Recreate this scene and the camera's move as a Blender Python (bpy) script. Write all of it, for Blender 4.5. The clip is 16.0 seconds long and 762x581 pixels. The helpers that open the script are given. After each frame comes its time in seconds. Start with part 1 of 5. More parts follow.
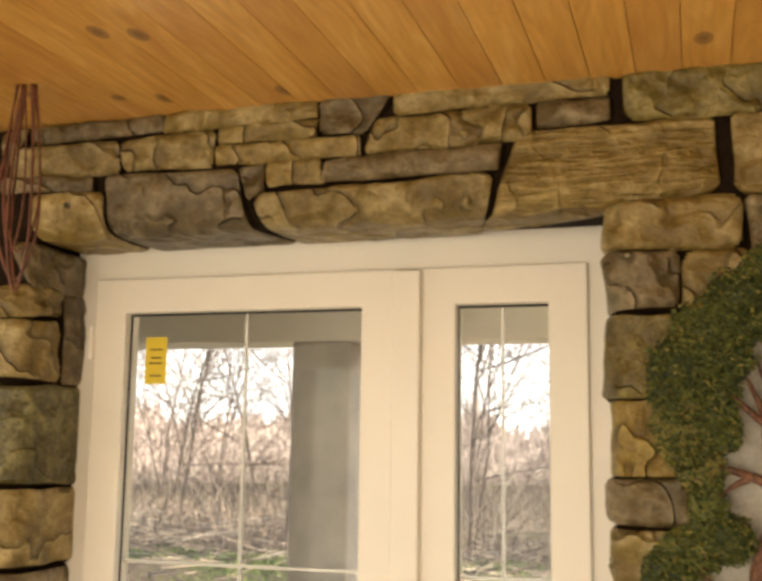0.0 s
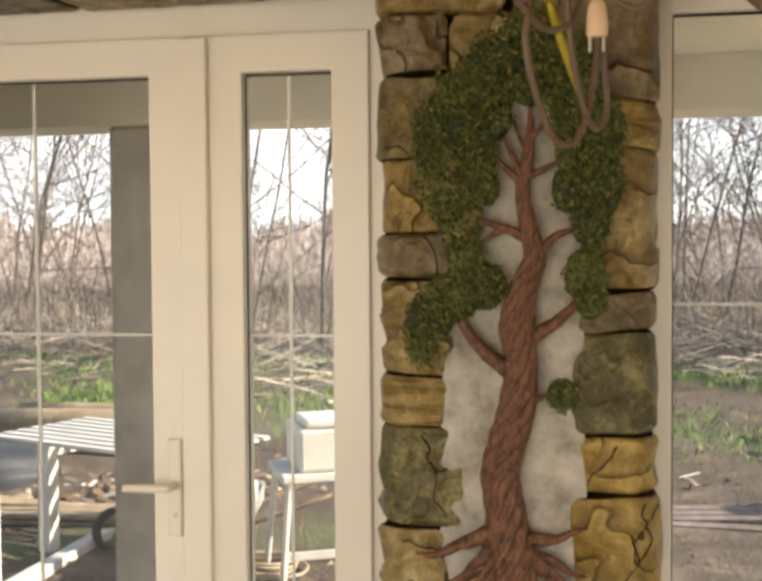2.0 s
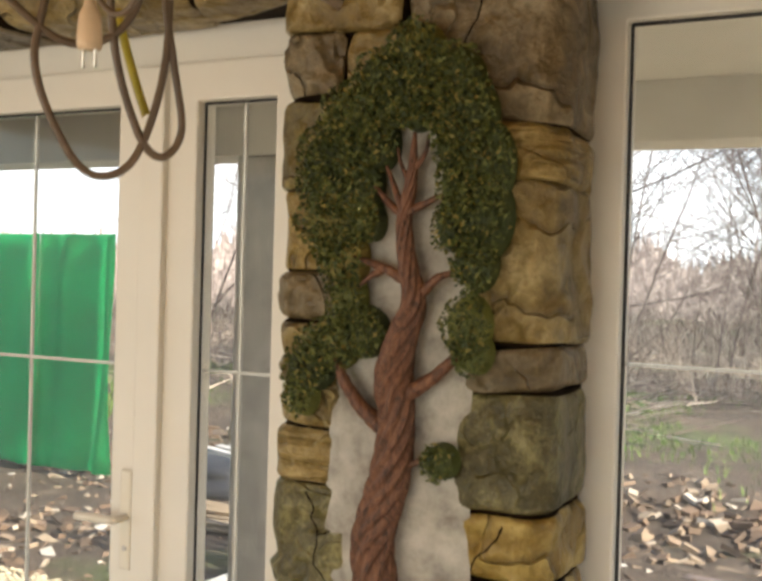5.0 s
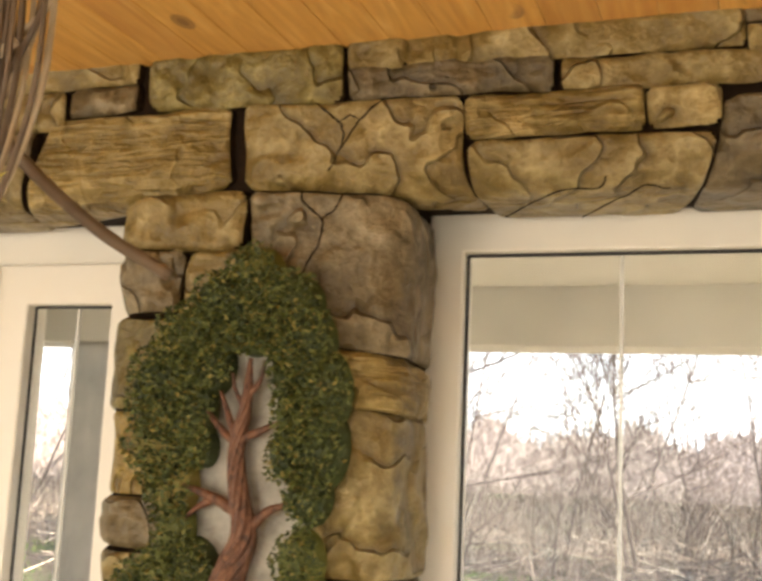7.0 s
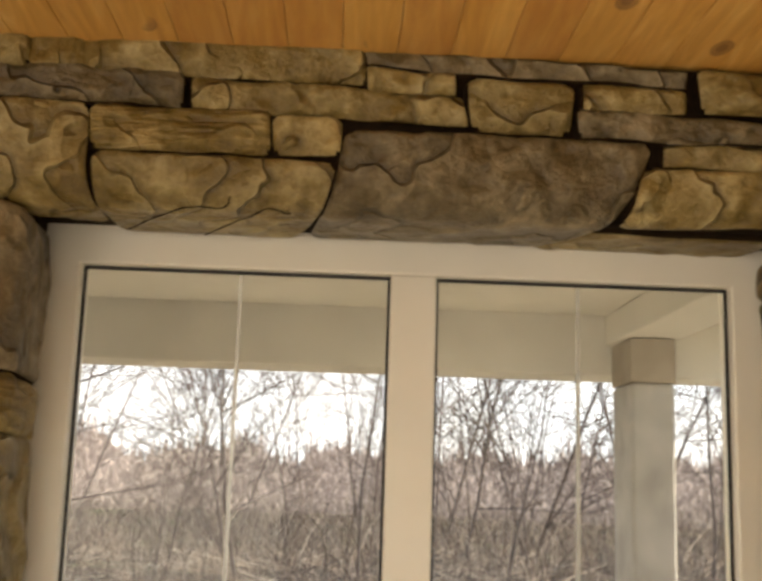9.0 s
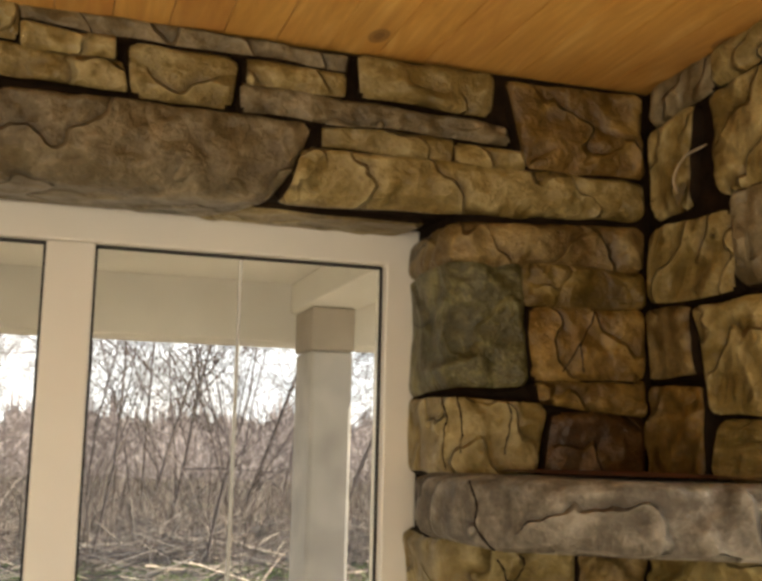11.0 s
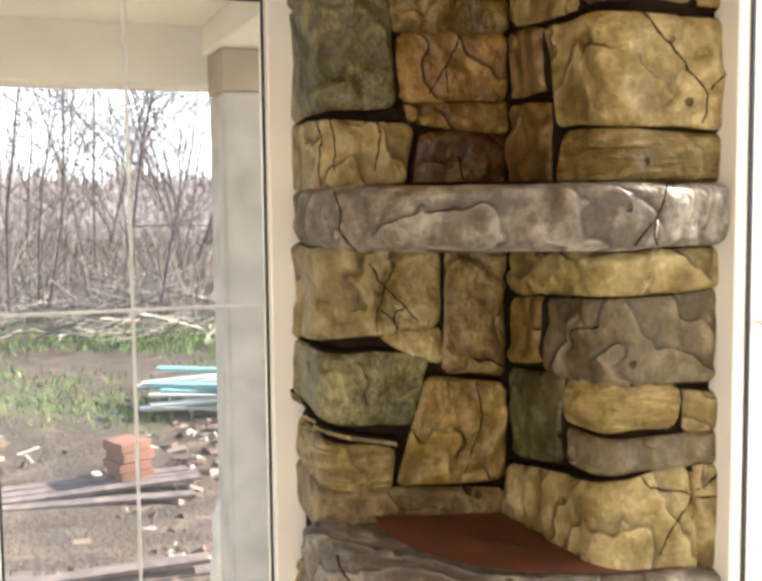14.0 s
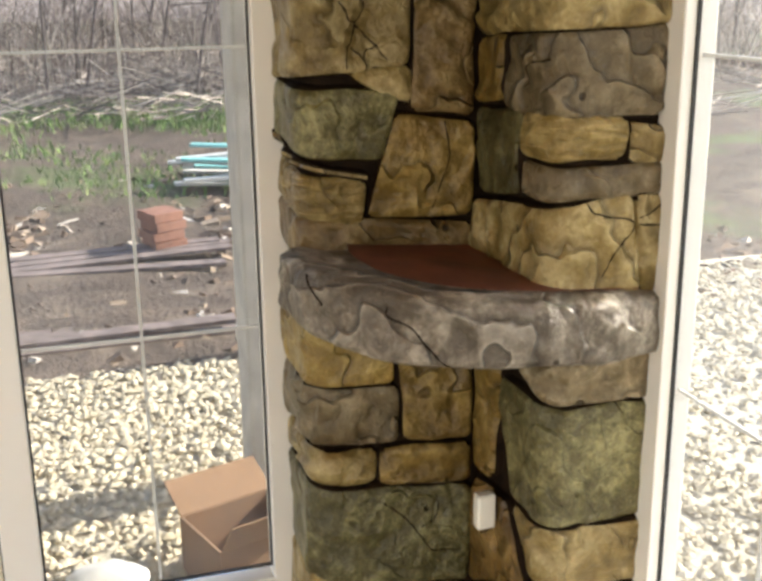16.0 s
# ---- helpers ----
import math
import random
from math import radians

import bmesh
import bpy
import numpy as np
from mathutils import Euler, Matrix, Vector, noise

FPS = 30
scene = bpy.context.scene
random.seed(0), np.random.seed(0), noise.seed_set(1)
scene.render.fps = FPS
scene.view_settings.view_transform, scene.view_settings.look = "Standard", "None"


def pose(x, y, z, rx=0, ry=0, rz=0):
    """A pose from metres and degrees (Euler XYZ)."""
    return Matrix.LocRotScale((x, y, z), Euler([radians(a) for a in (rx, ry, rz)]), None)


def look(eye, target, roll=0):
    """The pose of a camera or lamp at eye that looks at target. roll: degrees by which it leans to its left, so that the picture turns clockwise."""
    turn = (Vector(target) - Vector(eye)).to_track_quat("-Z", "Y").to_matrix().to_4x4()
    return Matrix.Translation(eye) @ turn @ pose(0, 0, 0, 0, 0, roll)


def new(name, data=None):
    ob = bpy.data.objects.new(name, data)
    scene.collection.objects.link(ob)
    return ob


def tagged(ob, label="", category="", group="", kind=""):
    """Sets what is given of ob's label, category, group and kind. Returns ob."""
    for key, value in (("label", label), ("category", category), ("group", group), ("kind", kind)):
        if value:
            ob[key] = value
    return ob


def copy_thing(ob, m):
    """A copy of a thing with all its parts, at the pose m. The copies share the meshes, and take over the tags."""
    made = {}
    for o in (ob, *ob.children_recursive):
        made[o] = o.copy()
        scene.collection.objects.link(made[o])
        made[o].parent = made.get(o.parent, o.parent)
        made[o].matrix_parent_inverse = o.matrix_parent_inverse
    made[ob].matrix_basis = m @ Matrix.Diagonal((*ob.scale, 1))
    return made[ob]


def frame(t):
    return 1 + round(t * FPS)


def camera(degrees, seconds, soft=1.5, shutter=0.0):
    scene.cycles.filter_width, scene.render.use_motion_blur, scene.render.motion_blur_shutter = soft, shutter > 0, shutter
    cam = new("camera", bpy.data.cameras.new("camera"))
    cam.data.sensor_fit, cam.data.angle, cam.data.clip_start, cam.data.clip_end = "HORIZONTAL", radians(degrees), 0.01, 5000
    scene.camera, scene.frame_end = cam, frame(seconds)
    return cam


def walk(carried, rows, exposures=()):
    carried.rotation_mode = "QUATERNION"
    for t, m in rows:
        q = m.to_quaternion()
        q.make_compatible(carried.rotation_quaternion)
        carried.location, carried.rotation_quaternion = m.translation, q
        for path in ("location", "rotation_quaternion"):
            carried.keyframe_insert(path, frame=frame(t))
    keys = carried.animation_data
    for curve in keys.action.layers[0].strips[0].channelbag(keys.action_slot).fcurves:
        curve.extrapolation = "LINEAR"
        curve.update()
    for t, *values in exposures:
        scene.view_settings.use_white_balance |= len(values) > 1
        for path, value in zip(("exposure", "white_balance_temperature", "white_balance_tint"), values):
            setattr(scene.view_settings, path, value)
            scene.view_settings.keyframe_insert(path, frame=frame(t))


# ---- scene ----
from mathutils.bvhtree import BVHTree

cam = camera(40.0, 16.0, soft=3.3, shutter=0.3)
PATH = [
    (0.0, -0.023, 0.587, 1.697, 16.74, 8.58, -0.78),
    (0.5, -0.029, 0.551, 1.708, 12.03, 6.27, 0.40),
    (1.0, -0.021, 0.566, 1.691, 8.73, 3.75, 1.24),
    (1.5, 0.031, 0.548, 1.637, 7.50, 1.35, 0.99),
    (2.0, 0.154, 0.561, 1.609, 9.31, -2.02, 0.41),
    (2.5, 0.281, 0.594, 1.577, 11.79, -5.61, -0.13),
    (3.0, 0.414, 0.672, 1.564, 14.87, -8.60, -0.03),
    (5.3, 0.889, 1.002, 1.669, 27.87, 0.87, -1.80),
    (5.5, 0.887, 1.005, 1.691, 27.73, 1.89, -1.76),
    (6.0, 0.857, 1.009, 1.717, 25.53, 5.23, -1.98),
    (6.5, 0.853, 1.016, 1.734, 22.57, 7.62, -2.21),
    (7.0, 0.877, 1.017, 1.742, 18.85, 8.76, -2.53),
    (7.5, 0.892, 1.019, 1.734, 13.98, 9.50, -2.56),
    (8.0, 0.928, 1.021, 1.747, 9.82, 9.49, -2.64),
    (8.5, 0.901, 1.022, 1.732, 3.66, 10.45, -2.31),
    (9.0, 0.867, 1.007, 1.748, -2.29, 10.24, -1.79),
    (9.5, 0.889, 1.018, 1.755, -6.91, 10.32, -1.91),
    (10.0, 0.911, 1.023, 1.776, -11.41, 9.47, -1.77),
    (10.2, 0.924, 1.014, 1.763, -13.00, 9.57, -1.71),
    (12.3, 1.038, 0.931, 1.778, -20.72, 4.05, -0.86),
    (12.5, 1.053, 0.920, 1.776, -20.49, 3.24, -0.59),
    (13.0, 1.062, 0.889, 1.746, -20.34, 1.29, -0.27),
    (13.5, 1.061, 0.847, 1.720, -20.20, -1.43, 0.10),
    (14.0, 1.045, 0.784, 1.704, -20.16, -4.88, 0.61),
    (14.5, 1.053, 0.723, 1.677, -19.54, -7.96, 0.54),
    (15.0, 1.112, 0.690, 1.646, -18.25, -10.86, 0.36),
    (15.5, 1.154, 0.647, 1.636, -17.29, -13.92, 0.63),
    (16.0, 1.140, 0.603, 1.622, -17.57, -16.36, 0.66),
]
EXPOSURES = [
    (0.0, 1.18, 7750, 11), (1.0, 1.0, 7450, 11), (2.0, 0.90, 6950, 10), (3.0, 0.68, 6650, 10), (5.5, 1.08, 6750, 9), (7.0, 1.58, 7000, 11), (8.5, 1.34, 6950, 11), (9.0, 0.86, 7300, 11),
    (10.2, 0.45, 7600, 11), (12.3, 1.74, 6500, 10), (14.0, 1.62, 6300, 10), (15.0, 1.22, 6250, 10), (16.0, 1.08, 6200, 10)]
walk(cam, [(t, pose(x, y, z, 90 + pitch, roll, yaw)) for t, x, y, z, yaw, pitch, roll in PATH], EXPOSURES)

# ---- light ----
world = bpy.data.worlds.new("sky")
scene.world = world
world.use_nodes = True
wn = world.node_tree.nodes
sky = wn.new("ShaderNodeTexSky")
sky.sky_type = "NISHITA"
sky.sun_disc = False
SUN_EL, SUN_AZ = radians(33), radians(87)  # azimuth from +y towards +x
sky.sun_elevation, sky.sun_rotation = SUN_EL, SUN_AZ
sky.dust_density, sky.air_density = 1.5, 1.0
wn["Background"].inputs["Strength"].default_value = 0.15
world.node_tree.links.new(sky.outputs[0], wn["Background"].inputs[0])
sun_data = bpy.data.lights.new("sun", "SUN")
sun_data.energy, sun_data.angle, sun_data.color = 5.0, radians(0.6), (1.0, 0.93, 0.8)
sun = new("sun", sun_data)
sun_dir = Vector((math.cos(SUN_EL) * math.sin(SUN_AZ), math.cos(SUN_EL) * math.cos(SUN_AZ), math.sin(SUN_EL)))
sun.rotation_mode = "QUATERNION"
sun.rotation_quaternion = sun_dir.to_track_quat("Z", "Y")


def window_light(x, y, z, w, h, energy, color, towards):
    d = bpy.data.lights.new("window_light", "AREA")
    d.shape, d.size, d.size_y, d.energy, d.color = "RECTANGLE", w, h, energy, color
    ob = new("window_light", d)
    ob.matrix_world = look((x, y, z), towards)
    return ob


# daylight through the openings of the room's other two sides
window_light(-1.2, -2.62, 1.25, 3.4, 2.1, 47, (1.0, 0.93, 0.80), (-1.2, 0, 1.25))
window_light(-3.02, 0.0, 1.25, 4.6, 2.1, 14, (1.0, 0.93, 0.80), (0, 0.6, 1.25))

# ---- materials ----
class Mat:
    """A small node builder."""

    def __init__(self, name, rough=0.6, metal=0.0):
        self.m = bpy.data.materials.new(name)
        self.m.use_nodes = True
        self.t = self.m.node_tree
        self.b = self.t.nodes["Principled BSDF"]
        self.b.inputs["Roughness"].default_value, self.b.inputs["Metallic"].default_value = rough, metal

    def n(self, kind, **kw):
        nd = self.t.nodes.new(kind)
        for k, v in kw.items():
            nd.inputs[k.replace("_", " ")].default_value = v
        return nd

    def link(self, a, b):
        self.t.links.new(a, b)

    def coords(self, sx=1, sy=1, sz=1, rot=(0, 0, 0), shift=True):
        tc, mp = self.n("ShaderNodeTexCoord"), self.n("ShaderNodeMapping")
        mp.inputs["Scale"].default_value, mp.inputs["Rotation"].default_value = (sx, sy, sz), rot
        self.link(tc.outputs["Object"], mp.inputs["Vector"])
        return mp.outputs[0]

    def noise(self, vec, scale, detail=4, rough=0.55, dist=0.0):
        nd = self.n("ShaderNodeTexNoise", Scale=scale, Detail=detail, Roughness=rough, Distortion=dist)
        self.link(vec, nd.inputs["Vector"])
        return nd.outputs["Fac"]

    def ramp(self, fac, *stops):
        nd = self.n("ShaderNodeValToRGB")
        e = nd.color_ramp.elements
        while len(e) < len(stops):
            e.new(0.5)
        for el, (p, c) in zip(e, stops):
            el.position = p
            el.color = (*c, 1) if isinstance(c, tuple) else (c, c, c, 1)
        self.link(fac, nd.inputs["Fac"])
        return nd.outputs["Color"]

    def mix(self, fac, a, b, kind="MIX"):
        nd = self.t.nodes.new("ShaderNodeMix")
        nd.data_type, nd.blend_type = "RGBA", kind
        for sock, v in ((nd.inputs[0], fac), (nd.inputs[6], a), (nd.inputs[7], b)):
            if isinstance(v, (int, float)):
                sock.default_value = v
            elif isinstance(v, tuple):
                sock.default_value = (*v, 1)
            else:
                self.link(v, sock)
        return nd.outputs[2]

    def math(self, op, a, b=0.0):
        nd = self.t.nodes.new("ShaderNodeMath")
        nd.operation = op
        for sock, v in zip(nd.inputs, (a, b)):
            if isinstance(v, (int, float)):
                sock.default_value = v
            else:
                self.link(v, sock)
        return nd.outputs[0]

    def color(self, c):
        if isinstance(c, tuple):
            self.b.inputs["Base Color"].default_value = (*c, 1)
        else:
            self.link(c, self.b.inputs["Base Color"])
        return self

    def bump(self, height, strength=0.3, dist=0.01):
        nd = self.n("ShaderNodeBump", Strength=strength, Distance=dist)
        self.link(height, nd.inputs["Height"])
        self.link(nd.outputs[0], self.b.inputs["Normal"])
        return self


def stone_material(name, base, deep, pale, streak=0.0, speckle=0.0, lean=1.0, flakes=1.0):
    """Hand-painted sculpted plaster: flaked ledges with a dark wash below and pale dry brushing on the lips, both also
    standing in for shade and highlights.
    """
    k = Mat("stone_" + name, 0.52 if name == "slate" else 0.38)
    info = k.n("ShaderNodeObjectInfo")
    tc = k.n("ShaderNodeTexCoord")
    add = k.t.nodes.new("ShaderNodeVectorMath")
    add.operation = "MULTIPLY_ADD"
    k.link(info.outputs["Random"], add.inputs[0])
    add.inputs[1].default_value = (13.0, 7.0, 19.0)
    k.link(tc.outputs["Object"], add.inputs[2])
    v = add.outputs[0]
    sep = k.n("ShaderNodeSeparateXYZ")
    k.link(v, sep.inputs[0])
    along = k.math("ADD", sep.outputs[0], sep.outputs[1])
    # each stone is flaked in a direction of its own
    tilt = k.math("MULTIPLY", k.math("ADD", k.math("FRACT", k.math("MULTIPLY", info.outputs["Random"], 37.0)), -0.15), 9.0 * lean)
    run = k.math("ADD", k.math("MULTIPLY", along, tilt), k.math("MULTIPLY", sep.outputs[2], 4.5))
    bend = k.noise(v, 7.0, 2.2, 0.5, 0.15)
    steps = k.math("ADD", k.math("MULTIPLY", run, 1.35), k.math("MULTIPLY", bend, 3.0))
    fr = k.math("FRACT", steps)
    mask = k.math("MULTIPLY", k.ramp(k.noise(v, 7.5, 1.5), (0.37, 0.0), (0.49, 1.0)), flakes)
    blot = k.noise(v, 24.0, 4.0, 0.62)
    # besides the brushwork, lip paints highlights and under paints shade into the colour
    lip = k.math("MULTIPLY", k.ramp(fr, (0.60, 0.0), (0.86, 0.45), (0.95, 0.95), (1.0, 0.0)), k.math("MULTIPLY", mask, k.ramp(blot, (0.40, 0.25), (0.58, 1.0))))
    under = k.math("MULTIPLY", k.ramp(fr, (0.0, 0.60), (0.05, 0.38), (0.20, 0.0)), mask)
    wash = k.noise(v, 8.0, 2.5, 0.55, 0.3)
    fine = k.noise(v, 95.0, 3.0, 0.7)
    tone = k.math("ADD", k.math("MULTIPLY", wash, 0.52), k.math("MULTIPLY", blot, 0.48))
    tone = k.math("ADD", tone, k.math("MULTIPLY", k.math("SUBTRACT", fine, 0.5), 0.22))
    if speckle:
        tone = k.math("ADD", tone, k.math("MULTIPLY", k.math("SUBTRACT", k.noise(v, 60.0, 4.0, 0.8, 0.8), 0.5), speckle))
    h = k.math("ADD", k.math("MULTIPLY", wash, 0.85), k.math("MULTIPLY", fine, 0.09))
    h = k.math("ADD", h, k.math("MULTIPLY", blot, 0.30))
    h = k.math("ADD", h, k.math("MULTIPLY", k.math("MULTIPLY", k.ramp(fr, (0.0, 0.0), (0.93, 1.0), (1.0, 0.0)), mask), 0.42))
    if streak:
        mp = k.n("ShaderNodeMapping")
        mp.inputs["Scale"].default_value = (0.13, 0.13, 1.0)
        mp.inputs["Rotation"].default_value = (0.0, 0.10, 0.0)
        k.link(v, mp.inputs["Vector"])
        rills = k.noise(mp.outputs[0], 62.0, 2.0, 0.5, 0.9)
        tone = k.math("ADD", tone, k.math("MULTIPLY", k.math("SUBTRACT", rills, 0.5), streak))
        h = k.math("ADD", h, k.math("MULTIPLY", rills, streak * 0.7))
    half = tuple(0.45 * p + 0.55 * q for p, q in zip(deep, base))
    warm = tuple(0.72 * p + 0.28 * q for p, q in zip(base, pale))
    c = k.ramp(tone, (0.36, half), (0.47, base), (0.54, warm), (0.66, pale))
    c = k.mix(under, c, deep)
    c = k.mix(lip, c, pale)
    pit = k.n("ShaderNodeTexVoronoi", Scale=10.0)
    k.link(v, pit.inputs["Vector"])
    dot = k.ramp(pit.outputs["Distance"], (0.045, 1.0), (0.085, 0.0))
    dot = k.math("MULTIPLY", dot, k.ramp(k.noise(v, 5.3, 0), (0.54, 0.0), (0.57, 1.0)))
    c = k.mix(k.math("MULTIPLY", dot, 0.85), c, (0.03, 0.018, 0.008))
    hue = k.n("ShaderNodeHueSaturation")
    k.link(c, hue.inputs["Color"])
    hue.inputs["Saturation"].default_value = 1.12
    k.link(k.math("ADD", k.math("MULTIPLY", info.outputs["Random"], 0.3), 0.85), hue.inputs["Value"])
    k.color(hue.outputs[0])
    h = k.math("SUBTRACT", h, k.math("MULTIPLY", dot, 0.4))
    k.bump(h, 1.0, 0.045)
    return k.m


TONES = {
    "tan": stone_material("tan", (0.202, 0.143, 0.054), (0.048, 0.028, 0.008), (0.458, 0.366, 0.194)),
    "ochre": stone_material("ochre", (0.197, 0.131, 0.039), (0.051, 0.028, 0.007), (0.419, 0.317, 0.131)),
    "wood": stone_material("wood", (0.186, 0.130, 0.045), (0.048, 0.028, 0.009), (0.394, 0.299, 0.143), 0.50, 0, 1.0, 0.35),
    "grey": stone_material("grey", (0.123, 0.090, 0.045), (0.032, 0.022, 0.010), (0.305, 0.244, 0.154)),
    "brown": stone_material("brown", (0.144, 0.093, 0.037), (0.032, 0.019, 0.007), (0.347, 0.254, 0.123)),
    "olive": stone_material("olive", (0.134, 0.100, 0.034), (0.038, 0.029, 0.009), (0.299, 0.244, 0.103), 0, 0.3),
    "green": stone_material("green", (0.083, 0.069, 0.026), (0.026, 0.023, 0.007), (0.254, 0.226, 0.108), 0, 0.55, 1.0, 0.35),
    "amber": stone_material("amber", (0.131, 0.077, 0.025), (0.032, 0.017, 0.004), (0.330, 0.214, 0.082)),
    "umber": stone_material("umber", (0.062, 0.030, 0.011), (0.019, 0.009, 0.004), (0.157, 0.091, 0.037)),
    # next two: darker tan and green beside the corner, airbrushing and shade in colour
    "shaded_tan": stone_material("shaded_tan", (0.138, 0.088, 0.027), (0.027, 0.015, 0.004), (0.347, 0.246, 0.097)),
    "shaded_green": stone_material("shaded_green", (0.066, 0.054, 0.020), (0.019, 0.016, 0.006), (0.198, 0.170, 0.078), 0, 0.5, 1.0, 0.3),
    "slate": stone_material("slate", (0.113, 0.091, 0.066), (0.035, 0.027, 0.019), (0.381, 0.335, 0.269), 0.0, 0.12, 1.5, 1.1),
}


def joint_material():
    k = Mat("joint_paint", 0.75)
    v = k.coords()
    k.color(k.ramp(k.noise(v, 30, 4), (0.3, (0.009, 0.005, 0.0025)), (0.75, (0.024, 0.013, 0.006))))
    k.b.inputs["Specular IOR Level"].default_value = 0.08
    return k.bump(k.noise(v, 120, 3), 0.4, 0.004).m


def plain(name, col, rough=0.5, metal=0.0, var=0.12, scale=25, bump=0.1):
    k = Mat(name, rough, metal)
    v = k.coords()
    lo = tuple(c * (1 - var) for c in col)
    hi = tuple(min(1.0, c * (1 + var)) for c in col)
    f = k.noise(v, scale, 4)
    k.color(k.ramp(f, (0.3, lo), (0.7, hi)))
    if bump:
        k.bump(k.noise(v, scale * 4, 3), bump, 0.003)
    return k.m


def pine_material():
    k = Mat("pine_boards", 0.33)
    geo = k.n("ShaderNodeNewGeometry")
    tc = k.n("ShaderNodeTexCoord")
    add = k.t.nodes.new("ShaderNodeVectorMath")
    add.operation = "MULTIPLY_ADD"
    k.link(geo.outputs["Random Per Island"], add.inputs[0])
    add.inputs[1].default_value = (3.0, 17.0, 5.0)
    k.link(tc.outputs["Object"], add.inputs[2])
    mp = k.n("ShaderNodeMapping")
    mp.inputs["Scale"].default_value = (7.0, 0.9, 7.0)
    k.link(add.outputs[0], mp.inputs["Vector"])
    grain = k.noise(mp.outputs[0], 3.2, 5, 0.6, 1.6)
    rings = k.n("ShaderNodeTexWave", Scale=2.2, Distortion=9.0, Detail=2.0)
    rings.bands_direction = "X"
    k.link(mp.outputs[0], rings.inputs["Vector"])
    c = k.ramp(grain, (0.3, (0.58, 0.275, 0.055)), (0.55, (0.74, 0.40, 0.10)), (0.75, (0.86, 0.55, 0.18)))
    c = k.mix(k.math("MULTIPLY", rings.outputs["Fac"], 0.15), c, (0.42, 0.18, 0.045))
    c = k.mix(k.ramp(geo.outputs["Random Per Island"], (0.55, 0.0), (1.0, 0.4)), c, (0.48, 0.2, 0.055))
    kn = k.n("ShaderNodeMapping")
    kn.inputs["Scale"].default_value = (1.0, 0.55, 1.0)
    k.link(add.outputs[0], kn.inputs["Vector"])
    vo = k.n("ShaderNodeTexVoronoi", Scale=4.6)
    vo.voronoi_dimensions = "2D"
    k.link(kn.outputs[0], vo.inputs["Vector"])
    knot = k.ramp(vo.outputs["Distance"], (0.035, 1.0), (0.05, 0.6), (0.065, 0.85), (0.085, 0.0))
    knot = k.math("MULTIPLY", knot, k.ramp(k.noise(add.outputs[0], 4, 0), (0.45, 0.0), (0.48, 1.0)))
    c = k.mix(k.math("MULTIPLY", knot, 0.85), c, (0.17, 0.075, 0.025))
    k.color(c)
    k.b.inputs["Coat Weight"].default_value = 0.25
    return k.bump(grain, 0.08, 0.003).m


def bark_material():
    k = Mat("relief_bark", 0.55)
    v = k.coords(1, 1, 0.5)
    f = k.noise(v, 80, 4, 0.65, 0.8)
    k.color(k.ramp(f, (0.32, (0.028, 0.011, 0.006)), (0.48, (0.125, 0.05, 0.024)), (0.72, (0.25, 0.115, 0.06))))
    return k.bump(f, 0.7, 0.006).m


def leaf_material():
    k = Mat("relief_leaves", 0.6)
    geo = k.n("ShaderNodeNewGeometry")
    c = k.ramp(geo.outputs["Random Per Island"], (0.0, (0.020, 0.034, 0.007)), (0.5, (0.066, 0.086, 0.016)), (0.85, (0.14, 0.15, 0.028)), (1.0, (0.27, 0.20, 0.045)))
    return k.color(c).m


def plaster_material():
    k = Mat("pale_plaster", 0.8)
    v = k.coords()
    f = k.noise(v, 18, 5, 0.65)
    k.color(k.ramp(f, (0.3, (0.22, 0.20, 0.17)), (0.5, (0.40, 0.375, 0.325)), (0.7, (0.54, 0.515, 0.455))))
    return k.bump(k.noise(v, 160, 4, 0.7), 0.5, 0.003).m


def glass_material():
    k = Mat("window_glass", 0.0)
    k.b.inputs["Transmission Weight"].default_value = 1.0
    k.b.inputs["IOR"].default_value = 1.2
    k.color((0.97, 0.98, 0.97))
    # a film of dust that catches the daylight; its veil also imitates hazy reflections
    dust = k.n("ShaderNodeBsdfTranslucent")
    dust.inputs["Color"].default_value = (0.95, 0.92, 0.88, 1)
    both = k.n("ShaderNodeMixShader")
    film_ = k.ramp(k.noise(k.coords(1, 1, 0.4), 2.2, 4), (0.3, 0.012), (0.7, 0.055))
    k.link(film_, both.inputs[0])
    k.link(k.b.outputs[0], both.inputs[1])
    k.link(dust.outputs[0], both.inputs[2])
    k.link(both.outputs[0], k.t.nodes["Material Output"].inputs["Surface"])
    return k.m


def ground_material():
    k = Mat("earth_and_grass", 0.95)
    v = k.coords()
    big, mid, fine = k.noise(v, 0.55, 4), k.noise(v, 3.5, 5, 0.65), k.noise(v, 28, 4, 0.7)
    c = k.ramp(mid, (0.3, (0.035, 0.024, 0.016)), (0.55, (0.10, 0.07, 0.05)), (0.75, (0.24, 0.18, 0.13)))
    c = k.mix(k.ramp(big, (0.54, 0.0), (0.66, 0.7)), c, (0.09, 0.14, 0.032))
    c = k.mix(k.ramp(fine, (0.45, 0.0), (0.75, 0.55)), c, (0.22, 0.165, 0.12))
    k.color(c)
    return k.bump(k.math("ADD", mid, fine), 0.8, 0.05).m


